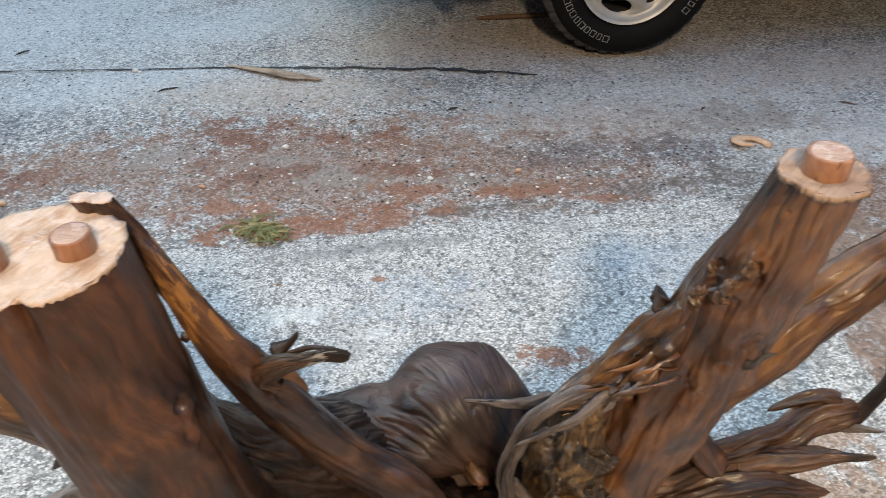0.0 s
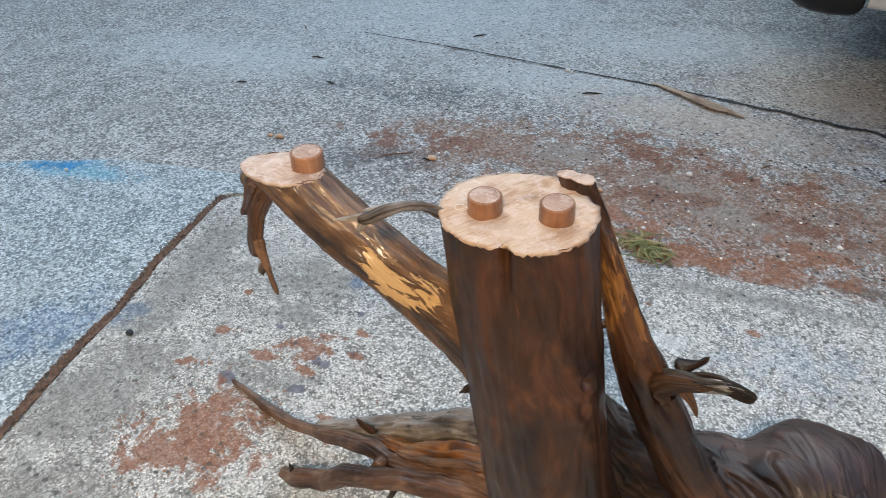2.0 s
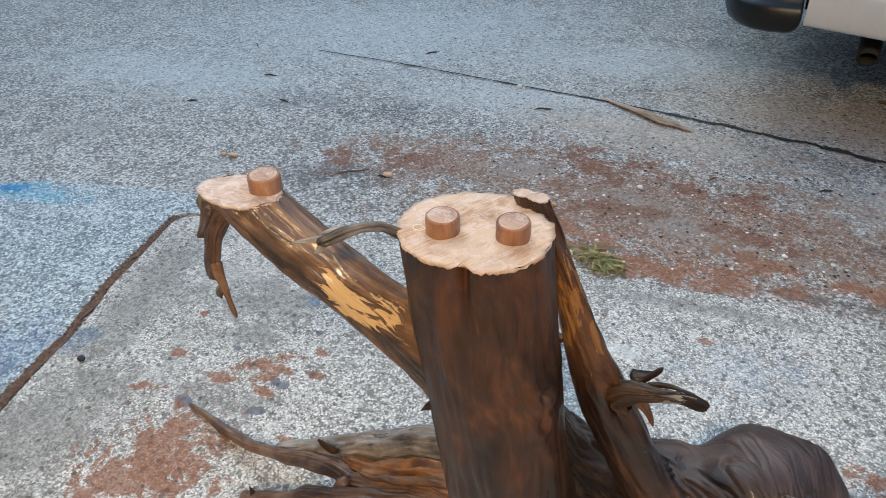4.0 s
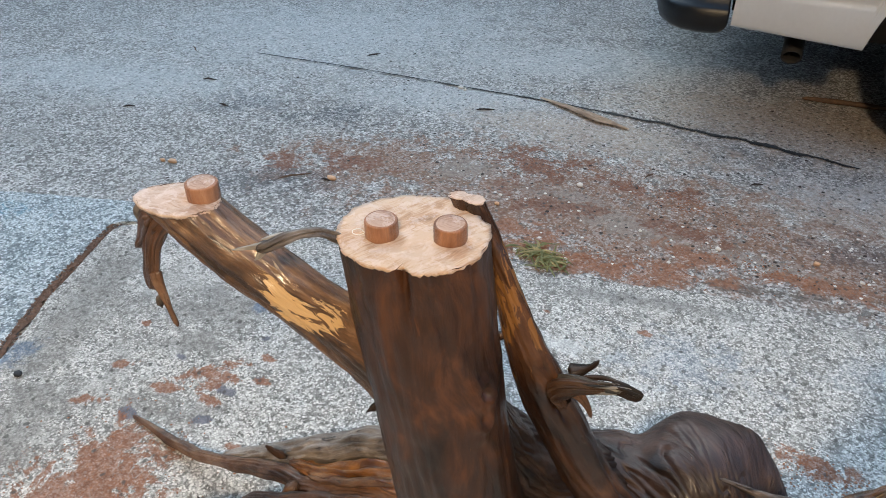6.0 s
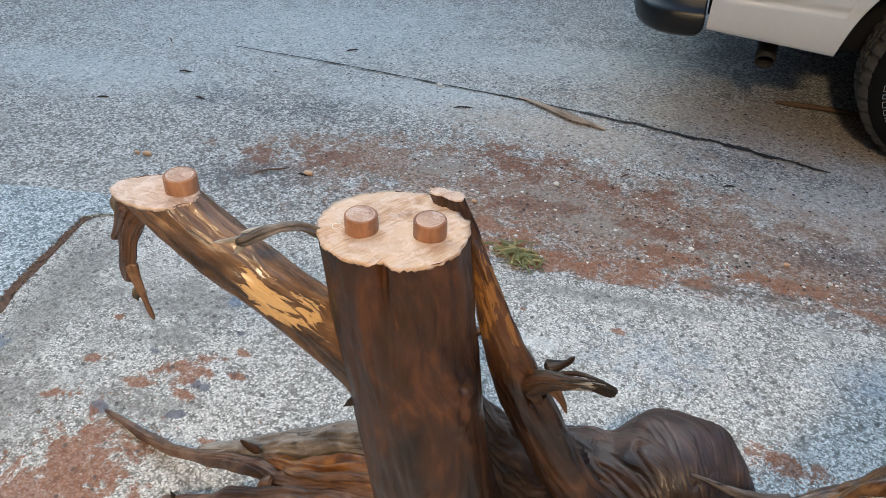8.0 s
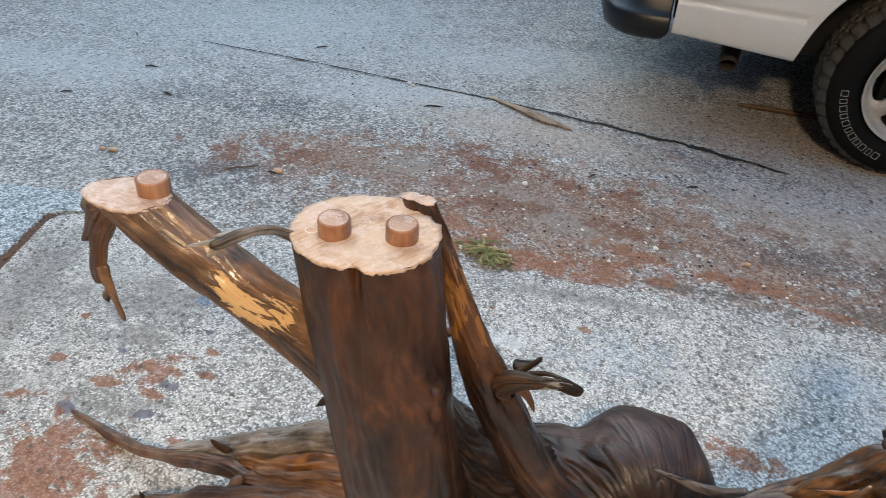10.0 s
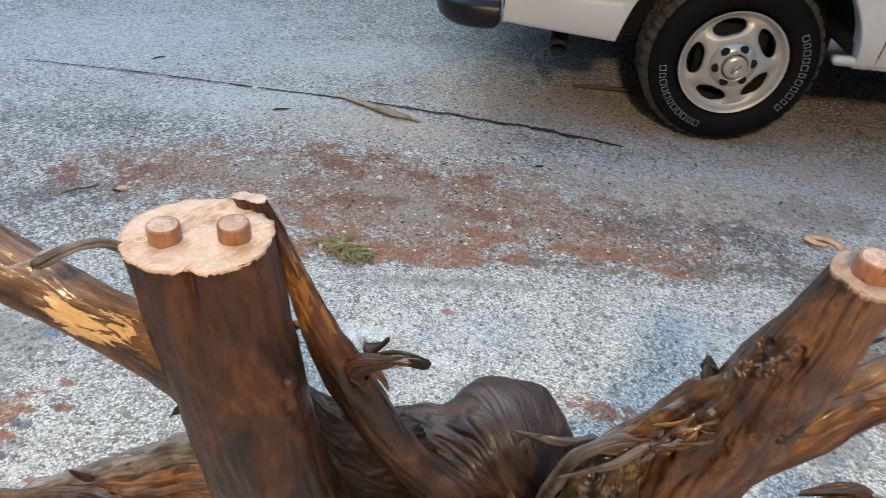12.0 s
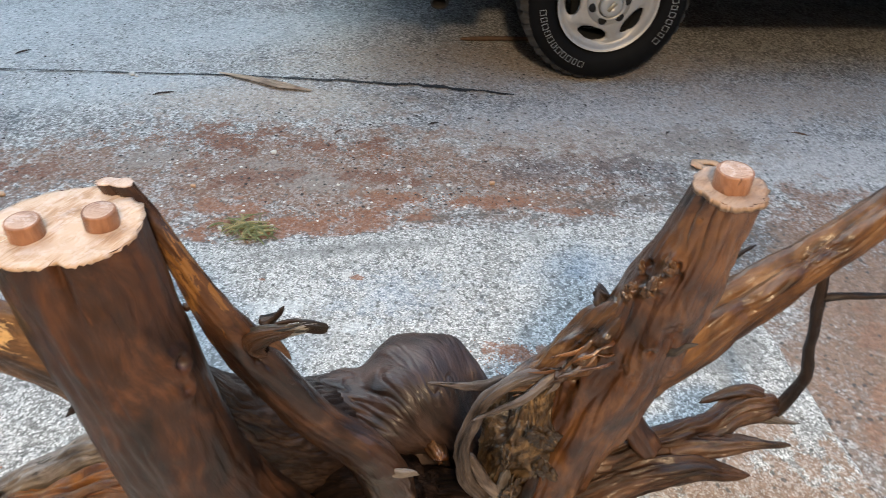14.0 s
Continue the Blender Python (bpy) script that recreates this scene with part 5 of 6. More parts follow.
twig("root_spike", [(-0.60, 0.640, 0.255, 0.010), (-0.607, 0.630, 0.225, 0.006), (-0.620, 0.625, 0.200, 0.002)], BROWN, base, 141.5, 12, 0.004, 0.5, 0.004)
twig("root_spike", [(-0.47, 0.655, 0.325, 0.010), (-0.490, 0.640, 0.290, 0.006), (-0.515, 0.632, 0.262, 0.002)], BROWN, base, 142.5, 12, 0.004, 0.5, 0.004)
twig("root_spike", [(-0.905, 0.60, 0.085, 0.010), (-0.915, 0.60, 0.115, 0.003)], CHAR, base, 86.0, 10)
twig("root_spike", [(-0.395, 0.66, 0.665, 0.009), (-0.412, 0.645, 0.655, 0.007), (-0.424, 0.635, 0.645, 0.002)], CHAR, base, 87.0, 10)


# ---- the parked vehicle ----
HUB = (0.597, 3.47, 0.393)
GROUND = ROAD_Z - 0.003
SIDE_Y = 3.41
suv = thing("suv", (2.2, 4.4, GROUND), "white four-wheel-drive wagon with black bumper parked on the road", "car")


def revolve(profile, center, steps=96, change=None, closed=True):
    """Turns a profile (r, y) about the wheel's axle."""
    bm = bmesh.new()
    rows = []
    for k in range(steps):
        a = 2 * math.pi * k / steps
        row = []
        for i, (r, y) in enumerate(profile):
            rr = change(r, y, k, i) if change else r
            row.append(bm.verts.new((center[0] + rr * math.cos(a), center[1] + y, center[2] + rr * math.sin(a))))
        rows.append(row)
    for k in range(steps):
        one, two = rows[k], rows[(k + 1) % steps]
        for i in range(len(profile) - (0 if closed else 1)):
            j = (i + 1) % len(profile)
            bm.faces.new((one[i], one[j], two[j], two[i]))
    bmesh.ops.recalc_face_normals(bm, faces=bm.faces)
    return bm


TYRE_R = HUB[2] - GROUND
TYRE = [(0.243, 0.030), (0.254, 0.012), (0.278, -0.004), (0.315, -0.012), (0.346, -0.006), (0.362, 0.002), (0.379, 0.014), (0.395, 0.032), (TYRE_R, 0.058), (TYRE_R, 0.105), (TYRE_R - 0.010, 0.113), (TYRE_R, 0.121),
        (TYRE_R, 0.160), (TYRE_R - 0.010, 0.168), (TYRE_R, 0.176), (TYRE_R, 0.226), (0.398, 0.258), (0.366, 0.284), (0.315, 0.298), (0.254, 0.278), (0.243, 0.26)]


def tread(r, y, k, i):
    if i in (6, 7, 8, 9) and k % 6 in (0, 1):
        return r - (0.006 if i == 6 else 0.012)
    if i in (11, 12, 14, 15, 16) and (k + i) % 5 == 0:
        return r - 0.009
    return r


def rim_mesh(center, side=1):
    """The pressed wheel disc with five oval openings."""
    bm = bmesh.new()
    ovals = [radians(108 + 72 * i) for i in range(5)]
    rings, segs = 60, 200
    grid = []

    def depth(r):
        r = r / 1.095
        if r > 0.212:
            return 0.004 + (0.222 - r) * 0.5
        if r > 0.190:
            return 0.009 + 0.026 * math.sin((0.212 - r) / 0.022 * math.pi / 2)
        f = min(1.0, (0.190 - r) / 0.095)
        return 0.035 - 0.030 * math.sin(f * math.pi / 2)

    def inside(r, a):
        best = None
        for o in ovals:
            u = (r - 0.167) / 0.034
            v = (((a - o + math.pi) % (2 * math.pi)) - math.pi) * r / (0.070 + 0.75 * (r - 0.167))
            f = (abs(u) ** 2.6 + abs(v) ** 2.6) ** (1 / 2.6)
            if best is None or f < best[0]:
                best = (f, o, u, v)
        return best

    keep = []
    for i in range(rings):
        r = 0.243 - (0.243 - 0.05) * i / (rings - 1)
        row, flags = [], []
        for k in range(segs):
            a = 2 * math.pi * k / segs
            f, o, u, v = inside(r, a)
            rr, aa, y = r, a, depth(r)
            if f < 1.0:
                if f > 0.55:
                    rr = 0.167 + u / f * 0.034
                    aa = o + v / f * (0.070 + 0.75 * (r - 0.167)) / r
                    y = depth(rr) + 0.024
                flags.append(f <= 0.72)
            else:
                if f < 1.35:
                    y += 0.010 * (1.35 - f) / 0.35
                flags.append(False)
            row.append(bm.verts.new((center[0] + rr * math.cos(aa), center[1] + side * y, center[2] + rr * math.sin(aa))))
        grid.append(row)
        keep.append(flags)
    for i in range(rings - 1):
        for k in range(segs):
            j = (k + 1) % segs
            if sum((keep[i][k], keep[i][j], keep[i + 1][k], keep[i + 1][j])) >= 2:
                continue
            bm.faces.new((grid[i][k], grid[i][j], grid[i + 1][j], grid[i + 1][k]))
    loose = [v for v in bm.verts if not v.link_faces]
    bmesh.ops.delete(bm, geom=loose, context="VERTS")
    bmesh.ops.recalc_face_normals(bm, faces=bm.faces)
    return bm


def wheel(center, facing=1):
    """A whole wheel; facing 1 shows its face to smaller y."""
    c = (center[0], center[1], center[2])
    flip = [(r, facing * y) for r, y in TYRE]
    tyre = part("wheel", revolve([(0.218, facing * 0.03), (0.200, facing * 0.05), (0.200, facing * 0.19), (0.218, facing * 0.21)], c, 72), UNDER, suv)
    part("tyre", revolve(flip[:7] + [(r - 0.014, y) for r, y in flip[7:17]] + flip[17:], c, 120), RUBBER, tyre, "black all-terrain tyre with white outlined marks")
    band = revolve([(r + 0.001, y) for r, y in flip[6:18]] + [(0.37, facing * 0.13)], c, 240, lambda r, y, k, i: tread(r, y, k, i + 6))
    part("tread", band, DUSTY, tyre, "dusty blocky tyre tread", smooth=False)
    part("rim", rim_mesh(c, facing), ALLOY, tyre, "silver five-hole alloy rim")
    # dark backing: the shade behind the rim openings is put into its colour
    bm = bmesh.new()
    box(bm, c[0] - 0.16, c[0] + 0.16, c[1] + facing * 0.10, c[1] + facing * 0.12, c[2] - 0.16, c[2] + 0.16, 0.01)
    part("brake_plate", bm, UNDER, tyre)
    if facing < 0 or center[0] > 1.5:
        return
    cap = revolve([(0.106, 0.030), (0.106, 0.004), (0.099, -0.008), (0.080, -0.020), (0.060, -0.038), (0.0595, 0.02)], c, 60)
    part("hub_cap", cap, CHROME, tyre, "dull chrome hub cap")
    bm = revolve([(0.053, 0.0), (0.053, -0.046), (0.048, -0.053), (0.002, -0.055), (0.002, 0.0)], c, 48)
    part("emblem_disc", bm, CHROME, tyre)
    bm = bmesh.new()
    box(bm, c[0] - 0.026, c[0] + 0.026, c[1] - 0.0575, c[1] - 0.0545, c[2] - 0.009, c[2] + 0.009, 0.001)
    bmesh.ops.rotate(bm, cent=c, matrix=Matrix.Rotation(radians(-52), 3, "Y"), verts=bm.verts)
    part("emblem_bar", bm, GOLD, tyre)
    # near-black lumps stand in for the shade inside the lug holes
    for i in range(6):
        a = radians(60 * i + 12)
        bm = bmesh.new()
        ball(bm, (c[0] + 0.080 * math.cos(a), c[1] - 0.018, c[2] + 0.080 * math.sin(a)), (0.0215, 0.013, 0.0215), 18)
        part("lug_hole_shade", bm, UNDER, tyre)
    # outlined white marks on the sidewall, in two runs
    for first, count in ((188, 11), (325, 11)):
        for i in range(count):
            a = radians(first + i * 6.4)
            mid, half, thick = 0.314, 0.0145, 0.0007
            bm = bmesh.new()
            tall, wide = half, (0.0125, 0.0095, 0.0135, 0.011)[i % 4]
            for u0, u1, v0, v1 in ((-wide, wide, tall - 2 * thick, tall), (-wide, wide, -tall, -tall + 2 * thick), (-wide, -wide + 2 * thick, -tall, tall), (wide - 2 * thick, wide, -tall, tall)):
                box(bm, c[0] + u0, c[0] + u1, c[1] - 0.0145, c[1] - 0.0105, c[2] + mid + v0, c[2] + mid + v1)
            bmesh.ops.rotate(bm, cent=c, matrix=Matrix.Rotation(math.pi / 2 - a, 3, "Y"), verts=bm.verts)
            part("sidewall_mark", bm, WHITE_INK, tyre, smooth=False)


YAW = Matrix.Translation(HUB) @ Matrix.Rotation(radians(11.0), 4, "Z") @ Matrix.Translation(HUB).inverted()
wheel(HUB)
wheel((HUB[0] + 3.3, HUB[1], HUB[2]))
FAR_Y = 5.42
wheel((HUB[0], FAR_Y - 0.06, HUB[2]), -1)
wheel((HUB[0] + 3.3, FAR_Y - 0.06, HUB[2]), -1)


def side_y(z):
    """How far the flank stands out at that height."""
    tuck = 0.055 * max(0.0, (0.60 - z) / 0.20) ** 2
    return SIDE_Y + tuck + 0.02 * max(0.0, z - 0.95)


ARCHES = [(HUB[0] - 0.020, 0.535), (HUB[0] + 3.280, 0.535)]


def low_edge(x):
    z = 0.452 + 0.095 * max(0.0, 0.07 - x) if x < HUB[0] else 0.432
    for cx, r in ARCHES:
        d = abs(x - cx)
        if d < r + 0.08:
            arch = HUB[2] + 0.02 + math.sqrt(max(r * r - min(d, r) ** 2, 0))
            z = max(z, arch if d < r else z)
    return z


def flank(x0, x1, side=1, top=1.13):
    """A stretch of the body side with its wheel arch cut away and an inner lip."""
    bm = bmesh.new()
    xs, x = [], x0
    while x < x1 - 1e-6:
        xs.append(x)
        x += 0.008 if any(abs(abs(x - cx) - r) < 0.06 for cx, r in ARCHES) else 0.02
    xs.append(x1)
    rows = []
    for x in xs:
        z0 = low_edge(x)
        row = []
        for dz, dy in ((0.012, 0.10), (0.0, 0.06), (-0.004, 0.02), (0.0, 0.004)):
            yy = side_y(z0) + dy
            row.append((x, yy, z0 + dz))
        for i in range(1, 61):
            z = z0 + (top - z0) * i / 60
            y = side_y(z)
            # pressed line low on the panel
            near = abs(z - 0.640 - 0.02 * max(0.0, 0.1 - x))
            if near < 0.016 and x < 0.14:
                y += 0.010 * (1 - near / 0.016)
            row.append((x, y, z))
        rows.append([bm.verts.new((a, b if side > 0 else SIDE_Y + FAR_Y - b, c)) for a, b, c in row])
    for one, two in zip(rows, rows[1:]):
        for k in range(len(one) - 1):
            bm.faces.new((one[k], two[k], two[k + 1], one[k + 1]))
    bmesh.ops.recalc_face_normals(bm, faces=bm.faces)
    return bm


DOOR0, DOOR1, DOOR2 = 1.19, 2.18, 3.30
for side in (1, -1):
    part("rear_quarter_panel", flank(-0.475, DOOR0 - 0.003, side), PAINT, suv, "white painted rear quarter panel")
    part("rear_door", flank(DOOR0 + 0.003, DOOR1 - 0.003, side), PAINT, suv)
    part("front_door", flank(DOOR1 + 0.003, DOOR2 - 0.003, side), PAINT, suv)
    part("front_wing", flank(DOOR2 + 0.003, 4.75, side), PAINT, suv)
bm = bmesh.new()
box(bm, -0.62, 4.72, SIDE_Y + 0.10, FAR_Y - 0.10, 0.86, 1.12, 0.03)
body = part("body", bm, PAINT, suv, "white painted body shell")
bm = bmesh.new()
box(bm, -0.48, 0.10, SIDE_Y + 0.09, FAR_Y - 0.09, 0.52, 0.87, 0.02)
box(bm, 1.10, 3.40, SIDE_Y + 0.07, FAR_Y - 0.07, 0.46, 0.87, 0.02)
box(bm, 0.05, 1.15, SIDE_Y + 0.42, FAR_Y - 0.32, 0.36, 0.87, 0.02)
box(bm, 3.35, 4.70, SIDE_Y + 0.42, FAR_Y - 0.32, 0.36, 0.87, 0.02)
part("underbody", bm, UNDER, suv, "near-black underbody")
bm = bmesh.new()
box(bm, 1.02, 3.38, SIDE_Y + 0.028, SIDE_Y + 0.09, 0.442, 0.480, 0.008)
part("sill", bm, PAINT, suv, "white door sill")


def cabin():
    """The glasshouse: a tapered box with raked ends."""
    bm = bmesh.new()
    low = [(-0.60, SIDE_Y + 0.03), (3.55, SIDE_Y + 0.03), (3.55, FAR_Y - 0.03), (-0.60, FAR_Y - 0.03)]
    high = [(-0.42, SIDE_Y + 0.20), (2.75, SIDE_Y + 0.20), (2.75, FAR_Y - 0.20), (-0.42, FAR_Y - 0.20)]
    a = [bm.verts.new((x, y, 1.12)) for x, y in low]
    b = [bm.verts.new((x, y, 1.78)) for x, y in high]
    for k in range(4):
        bm.faces.new((a[k], a[(k + 1) % 4], b[(k + 1) % 4], b[k]))
    bm.faces.new(b)
    bm.faces.new(a[::-1])
    bmesh.ops.bevel(bm, geom=[e for e in bm.edges if e.verts[0].co.z + e.verts[1].co.z > 2.3], offset=0.06, segments=4, affect="EDGES")
    bmesh.ops.recalc_face_normals(bm, faces=bm.faces)
    return bm


part("roof", cabin(), PAINT, suv, "white painted roof and pillars")
for side in (1, -1):
    for x0, x1 in ((-0.40, 1.02), (1.22, 2.10), (2.22, 2.95)):
        bm = bmesh.new()
        v = []
        for x, z in ((x0, 1.17), (x1 + 0.1, 1.17), (x1 - 0.1, 1.64), (x0 + 0.08, 1.64)):
            y = SIDE_Y + 0.024 + 0.17 * (z - 1.12) / 0.66
            v.append(bm.verts.new((x, y if side > 0 else SIDE_Y + FAR_Y - y, z)))
        bm.faces.new(v)
        made = bmesh.ops.solidify(bm, geom=bm.faces[:], thickness=0.006)
        part("window", bm, GLASS, suv, "dark tinted side window")
bm = bmesh.new()
box(bm, 4.55, 4.95, SIDE_Y + 0.06, FAR_Y - 0.06, 0.50, 1.06, 0.08)
part("front_end", bm, PAINT, suv)
bm = bmesh.new()
box(bm, 4.75, 5.10, SIDE_Y + 0.03, FAR_Y - 0.03, 0.45, 0.72, 0.06)
part("front_bumper", bm, TRIM, suv)


def bumper():
    """The rear bumper: a thick moulded bar that wraps round both corners."""
    bm = bmesh.new()
    path = [(-0.487, SIDE_Y + 0.012), (-0.497, SIDE_Y + 0.011), (-0.512, SIDE_Y + 0.0105), (-0.535, SIDE_Y + 0.010), (-0.60, SIDE_Y + 0.010), (-0.68, SIDE_Y + 0.030), (-0.74, SIDE_Y + 0.08), (-0.785, SIDE_Y + 0.16), (-0.81, SIDE_Y + 0.30), (-0.825, SIDE_Y + 0.6)]
    path += [(x, SIDE_Y + FAR_Y - y) for x, y in reversed(path)]
    prof = [(0.13, 0.490), (0.060, 0.452), (0.030, 0.455), (0.010, 0.472), (0.0, 0.50), (0.0, 0.555), (0.012, 0.572), (0.035, 0.585), (0.038, 0.625), (0.06, 0.645), (0.13, 0.65)]
    rows = []
    for i, (x, y) in enumerate(path):
        x0, y0 = path[max(i - 1, 0)]
        x1, y1 = path[min(i + 1, len(path) - 1)]
        d = Vector((x1 - x0, y1 - y0)).normalized()
        inward = Vector((d.y, -d.x))
        if inward.dot(Vector((1.0 - x, 4.4 - y))) < 0:
            inward = -inward
        end = min(i, len(path) - 1 - i)
        lift = (0.035, 0.020, 0.008, 0.002)[end] if end < 4 else 0.0
        rows.append([bm.verts.new((x + inward.x * o, y + inward.y * o, z + lift * max(0.0, (0.56 - z) / 0.11))) for o, z in prof])
    for one, two in zip(rows, rows[1:]):
        for k in range(len(prof)):
            j = (k + 1) % len(prof)
            bm.faces.new((one[k], two[k], two[j], one[j]))
    bm.faces.new(rows[0])
    bm.faces.new(rows[-1][::-1])
    bmesh.ops.recalc_face_normals(bm, faces=bm.faces)
    return bm


part("rear_bumper", bumper(), TRIM, suv, "black plastic wrap-round rear bumper")
bm = bmesh.new()
box(bm, -0.66, -0.48, SIDE_Y + 0.10, FAR_Y - 0.10, 0.60, 1.13, 0.05)
part("tailgate", bm, PAINT, suv)
for y in (SIDE_Y + 0.08, FAR_Y - 0.24):
    bm = bmesh.new()
    box(bm, -0.70, -0.56, y, y + 0.16, 0.75, 1.10, 0.02)
    part("tail_lamp", bm, LAMP_RED, suv)
for y in (SIDE_Y + 0.12, FAR_Y - 0.50):
    bm = bmesh.new()
    box(bm, 4.90, 4.98, y, y + 0.38, 0.78, 0.98, 0.02)
    part("headlamp", bm, LAMP_CLEAR, suv)


def pipe(points, r, segs=20, hollow=True):
    """A bent round pipe, open at its far end."""
    line = [Vector(q[:3]) for q in spline([(*p, r) for p in points], 0.02)]
    bm = bmesh.new()
    rows = []
    for i, c in enumerate(line):
        d = (line[min(i + 1, len(line) - 1)] - line[max(i - 1, 0)]).normalized()
        u = d.cross(Vector((0, 0, 1)))
        u = u.normalized() if u.length > 0.01 else Vector((1, 0, 0))
        w = d.cross(u)
        rows.append([bm.verts.new(c + (u * math.cos(a) + w * math.sin(a)) * r) for a in (2 * math.pi * k / segs for k in range(segs))])
    if hollow:
        for back in range(6):
            src = rows[len(line) - 1 - back]
            mid = sum((v.co for v in src), Vector()) / segs
            rows.append([bm.verts.new(mid + (v.co - mid) * 0.86) for v in src])
    for one, two in zip(rows, rows[1:]):
        for k in range(segs):
            bm.faces.new((one[k], one[(k + 1) % segs], two[(k + 1) % segs], two[k]))
    bm.faces.new(rows[-1])
    bmesh.ops.recalc_face_normals(bm, faces=bm.faces)
    return bm


part("exhaust_pipe", pipe([(0.30, 4.25, 0.46), (0.0, 4.05, 0.45), (-0.17, 3.80, 0.41), (-0.192, 3.64, 0.385), (-0.196, 3.57, 0.350)], 0.043), SOOT, suv, "rusty turned-down exhaust pipe")
bm = bmesh.new()
box(bm, 0.30, 0.95, 3.72, FAR_Y - 0.30, 0.32, 0.42, 0.04)
part("rear_axle", bm, UNDER, suv)


suv.matrix_basis = YAW @ suv.matrix_basis


# ---- small things on the ground ----
def crack_strip(points, width, z, seed):
    """A thin irregular filled crack."""
    line = spline([(x, y, z, width * f) for x, y, f in points], 0.012)
    bm = bmesh.new()
    rows = []
    for i, q in enumerate(line):
        a, b = line[max(i - 1, 0)], line[min(i + 1, len(line) - 1)]
        d = Vector((b[0] - a[0], b[1] - a[1])).normalized()
        n = Vector((-d.y, d.x))
        s = i * 0.012
        wander = 0.005 * noise.noise((s * 7, seed, 0)) + 0.003 * noise.noise((s * 31, seed, 3))
        w0 = q[3] * max(0.04, 0.50 + 1.2 * noise.noise((s * 9, seed, 1)) + 0.6 * noise.noise((s * 60, seed, 2)))
        w1 = q[3] * max(0.04, 0.50 + 1.2 * noise.noise((s * 9, seed, 7)) + 0.6 * noise.noise((s * 60, seed, 8)))
        x, y = q[0] + n.x * wander, q[1] + n.y * wander
        rows.append([bm.verts.new((x + n.x * w0, y + n.y * w0, z)), bm.verts.new((x + n.x * w0 * 0.4, y + n.y * w0 * 0.4, z + 0.0022)),
                     bm.verts.new((x - n.x * w1 * 0.4, y - n.y * w1 * 0.4, z + 0.0022)), bm.verts.new((x - n.x * w1, y - n.y * w1, z))])
    for one, two in zip(rows, rows[1:]):
        for k in range(3):
            bm.faces.new((one[k], one[k + 1], two[k + 1], two[k]))
    bmesh.ops.recalc_face_normals(bm, faces=bm.faces)
    return bm


crack = part("road_crack", crack_strip([(-2.95, 2.97, 0.3), (-2.67, 3.02, 0.5), (-2.19, 3.097, 0.6), (-1.69, 3.156, 0.8), (-1.26, 3.213, 0.9), (-0.80, 3.251, 1.4), (-0.24, 3.28, 1.9), (0.10, 3.27, 1.6), (0.20, 3.262, 0.6)], 0.013, ROAD_Z + 0.002, 3.0), TAR, None)
tagged(crack, "dark tar-filled crack across the asphalt", "crack", kind="structure")
joint = part("slab_joint", crack_strip([(-2.17, 1.335, 1), (-2.03, 0.97, 1), (-1.899, 0.722, 1), (-1.807, 0.482, 1), (-1.706, 0.272, 1), (-1.418, -0.45, 1), (-1.12, -1.19, 1)], 0.019, -0.007, 5.0), SOIL, None)
tagged(joint, "soil-filled joint between two concrete slabs", "joint", kind="structure")


def bark_strip():
    """A long curled strip of dry bark, wide in the middle and torn to a point."""
    bm = bmesh.new()
    layer = bm.verts.layers.float_vector.new("grain")
    line = spline([(-1.275, 3.230, 0, 0.004), (-1.15, 3.195, 0, 0.016), (-1.02, 3.16, 0, 0.026), (-0.93, 3.135, 0, 0.030), (-0.85, 3.128, 0, 0.018), (-0.77, 3.115, 0, 0.003)], 0.012)
    rows = []
    for i, q in enumerate(line):
        w = q[3] * (1 + 0.25 * noise.noise((i * 0.3, 0, 0)))
        row = []
        for j in range(7):
            f = j / 3 - 1
            lift = 0.012 * math.sin(i / len(line) * math.pi) + 0.006 * (1 - f * f)
            v = bm.verts.new((q[0] + 0.25 * w * f, q[1] + w * f, ROAD_Z + 0.004 + lift))
            v[layer] = (w * f, 0.0, i * 0.012)
            row.append(v)
        rows.append(row)
    for one, two in zip(rows, rows[1:]):
        for k in range(6):
            bm.faces.new((one[k], one[k + 1], two[k + 1], two[k]))
    bmesh.ops.solidify(bm, geom=bm.faces[:], thickness=0.004)
    return bm


tagged(part("bark_strip", bark_strip(), BARK_STRIP), "long pale strip of dry bark on the asphalt", "bark")


def stick(name, points, r, material, label, seed):
    bm, _ = limb_mesh([(*p, r * f) for p, f in zip(points, (0.8, 1.0, 0.9, 0.6, 0.4))], 10, 0.010, 0.25, 0.001, 0.5, seed)
    return tagged(part(name, bm, material), label, "twig")


stick("stick", [(-0.14, 3.885, ROAD_Z + 0.010), (0.03, 3.915, ROAD_Z + 0.014), (0.21, 3.95, ROAD_Z + 0.013), (0.40, 3.98, ROAD_Z + 0.01)], 0.013, TWIG, "brown stick lying under the vehicle", 1.0)
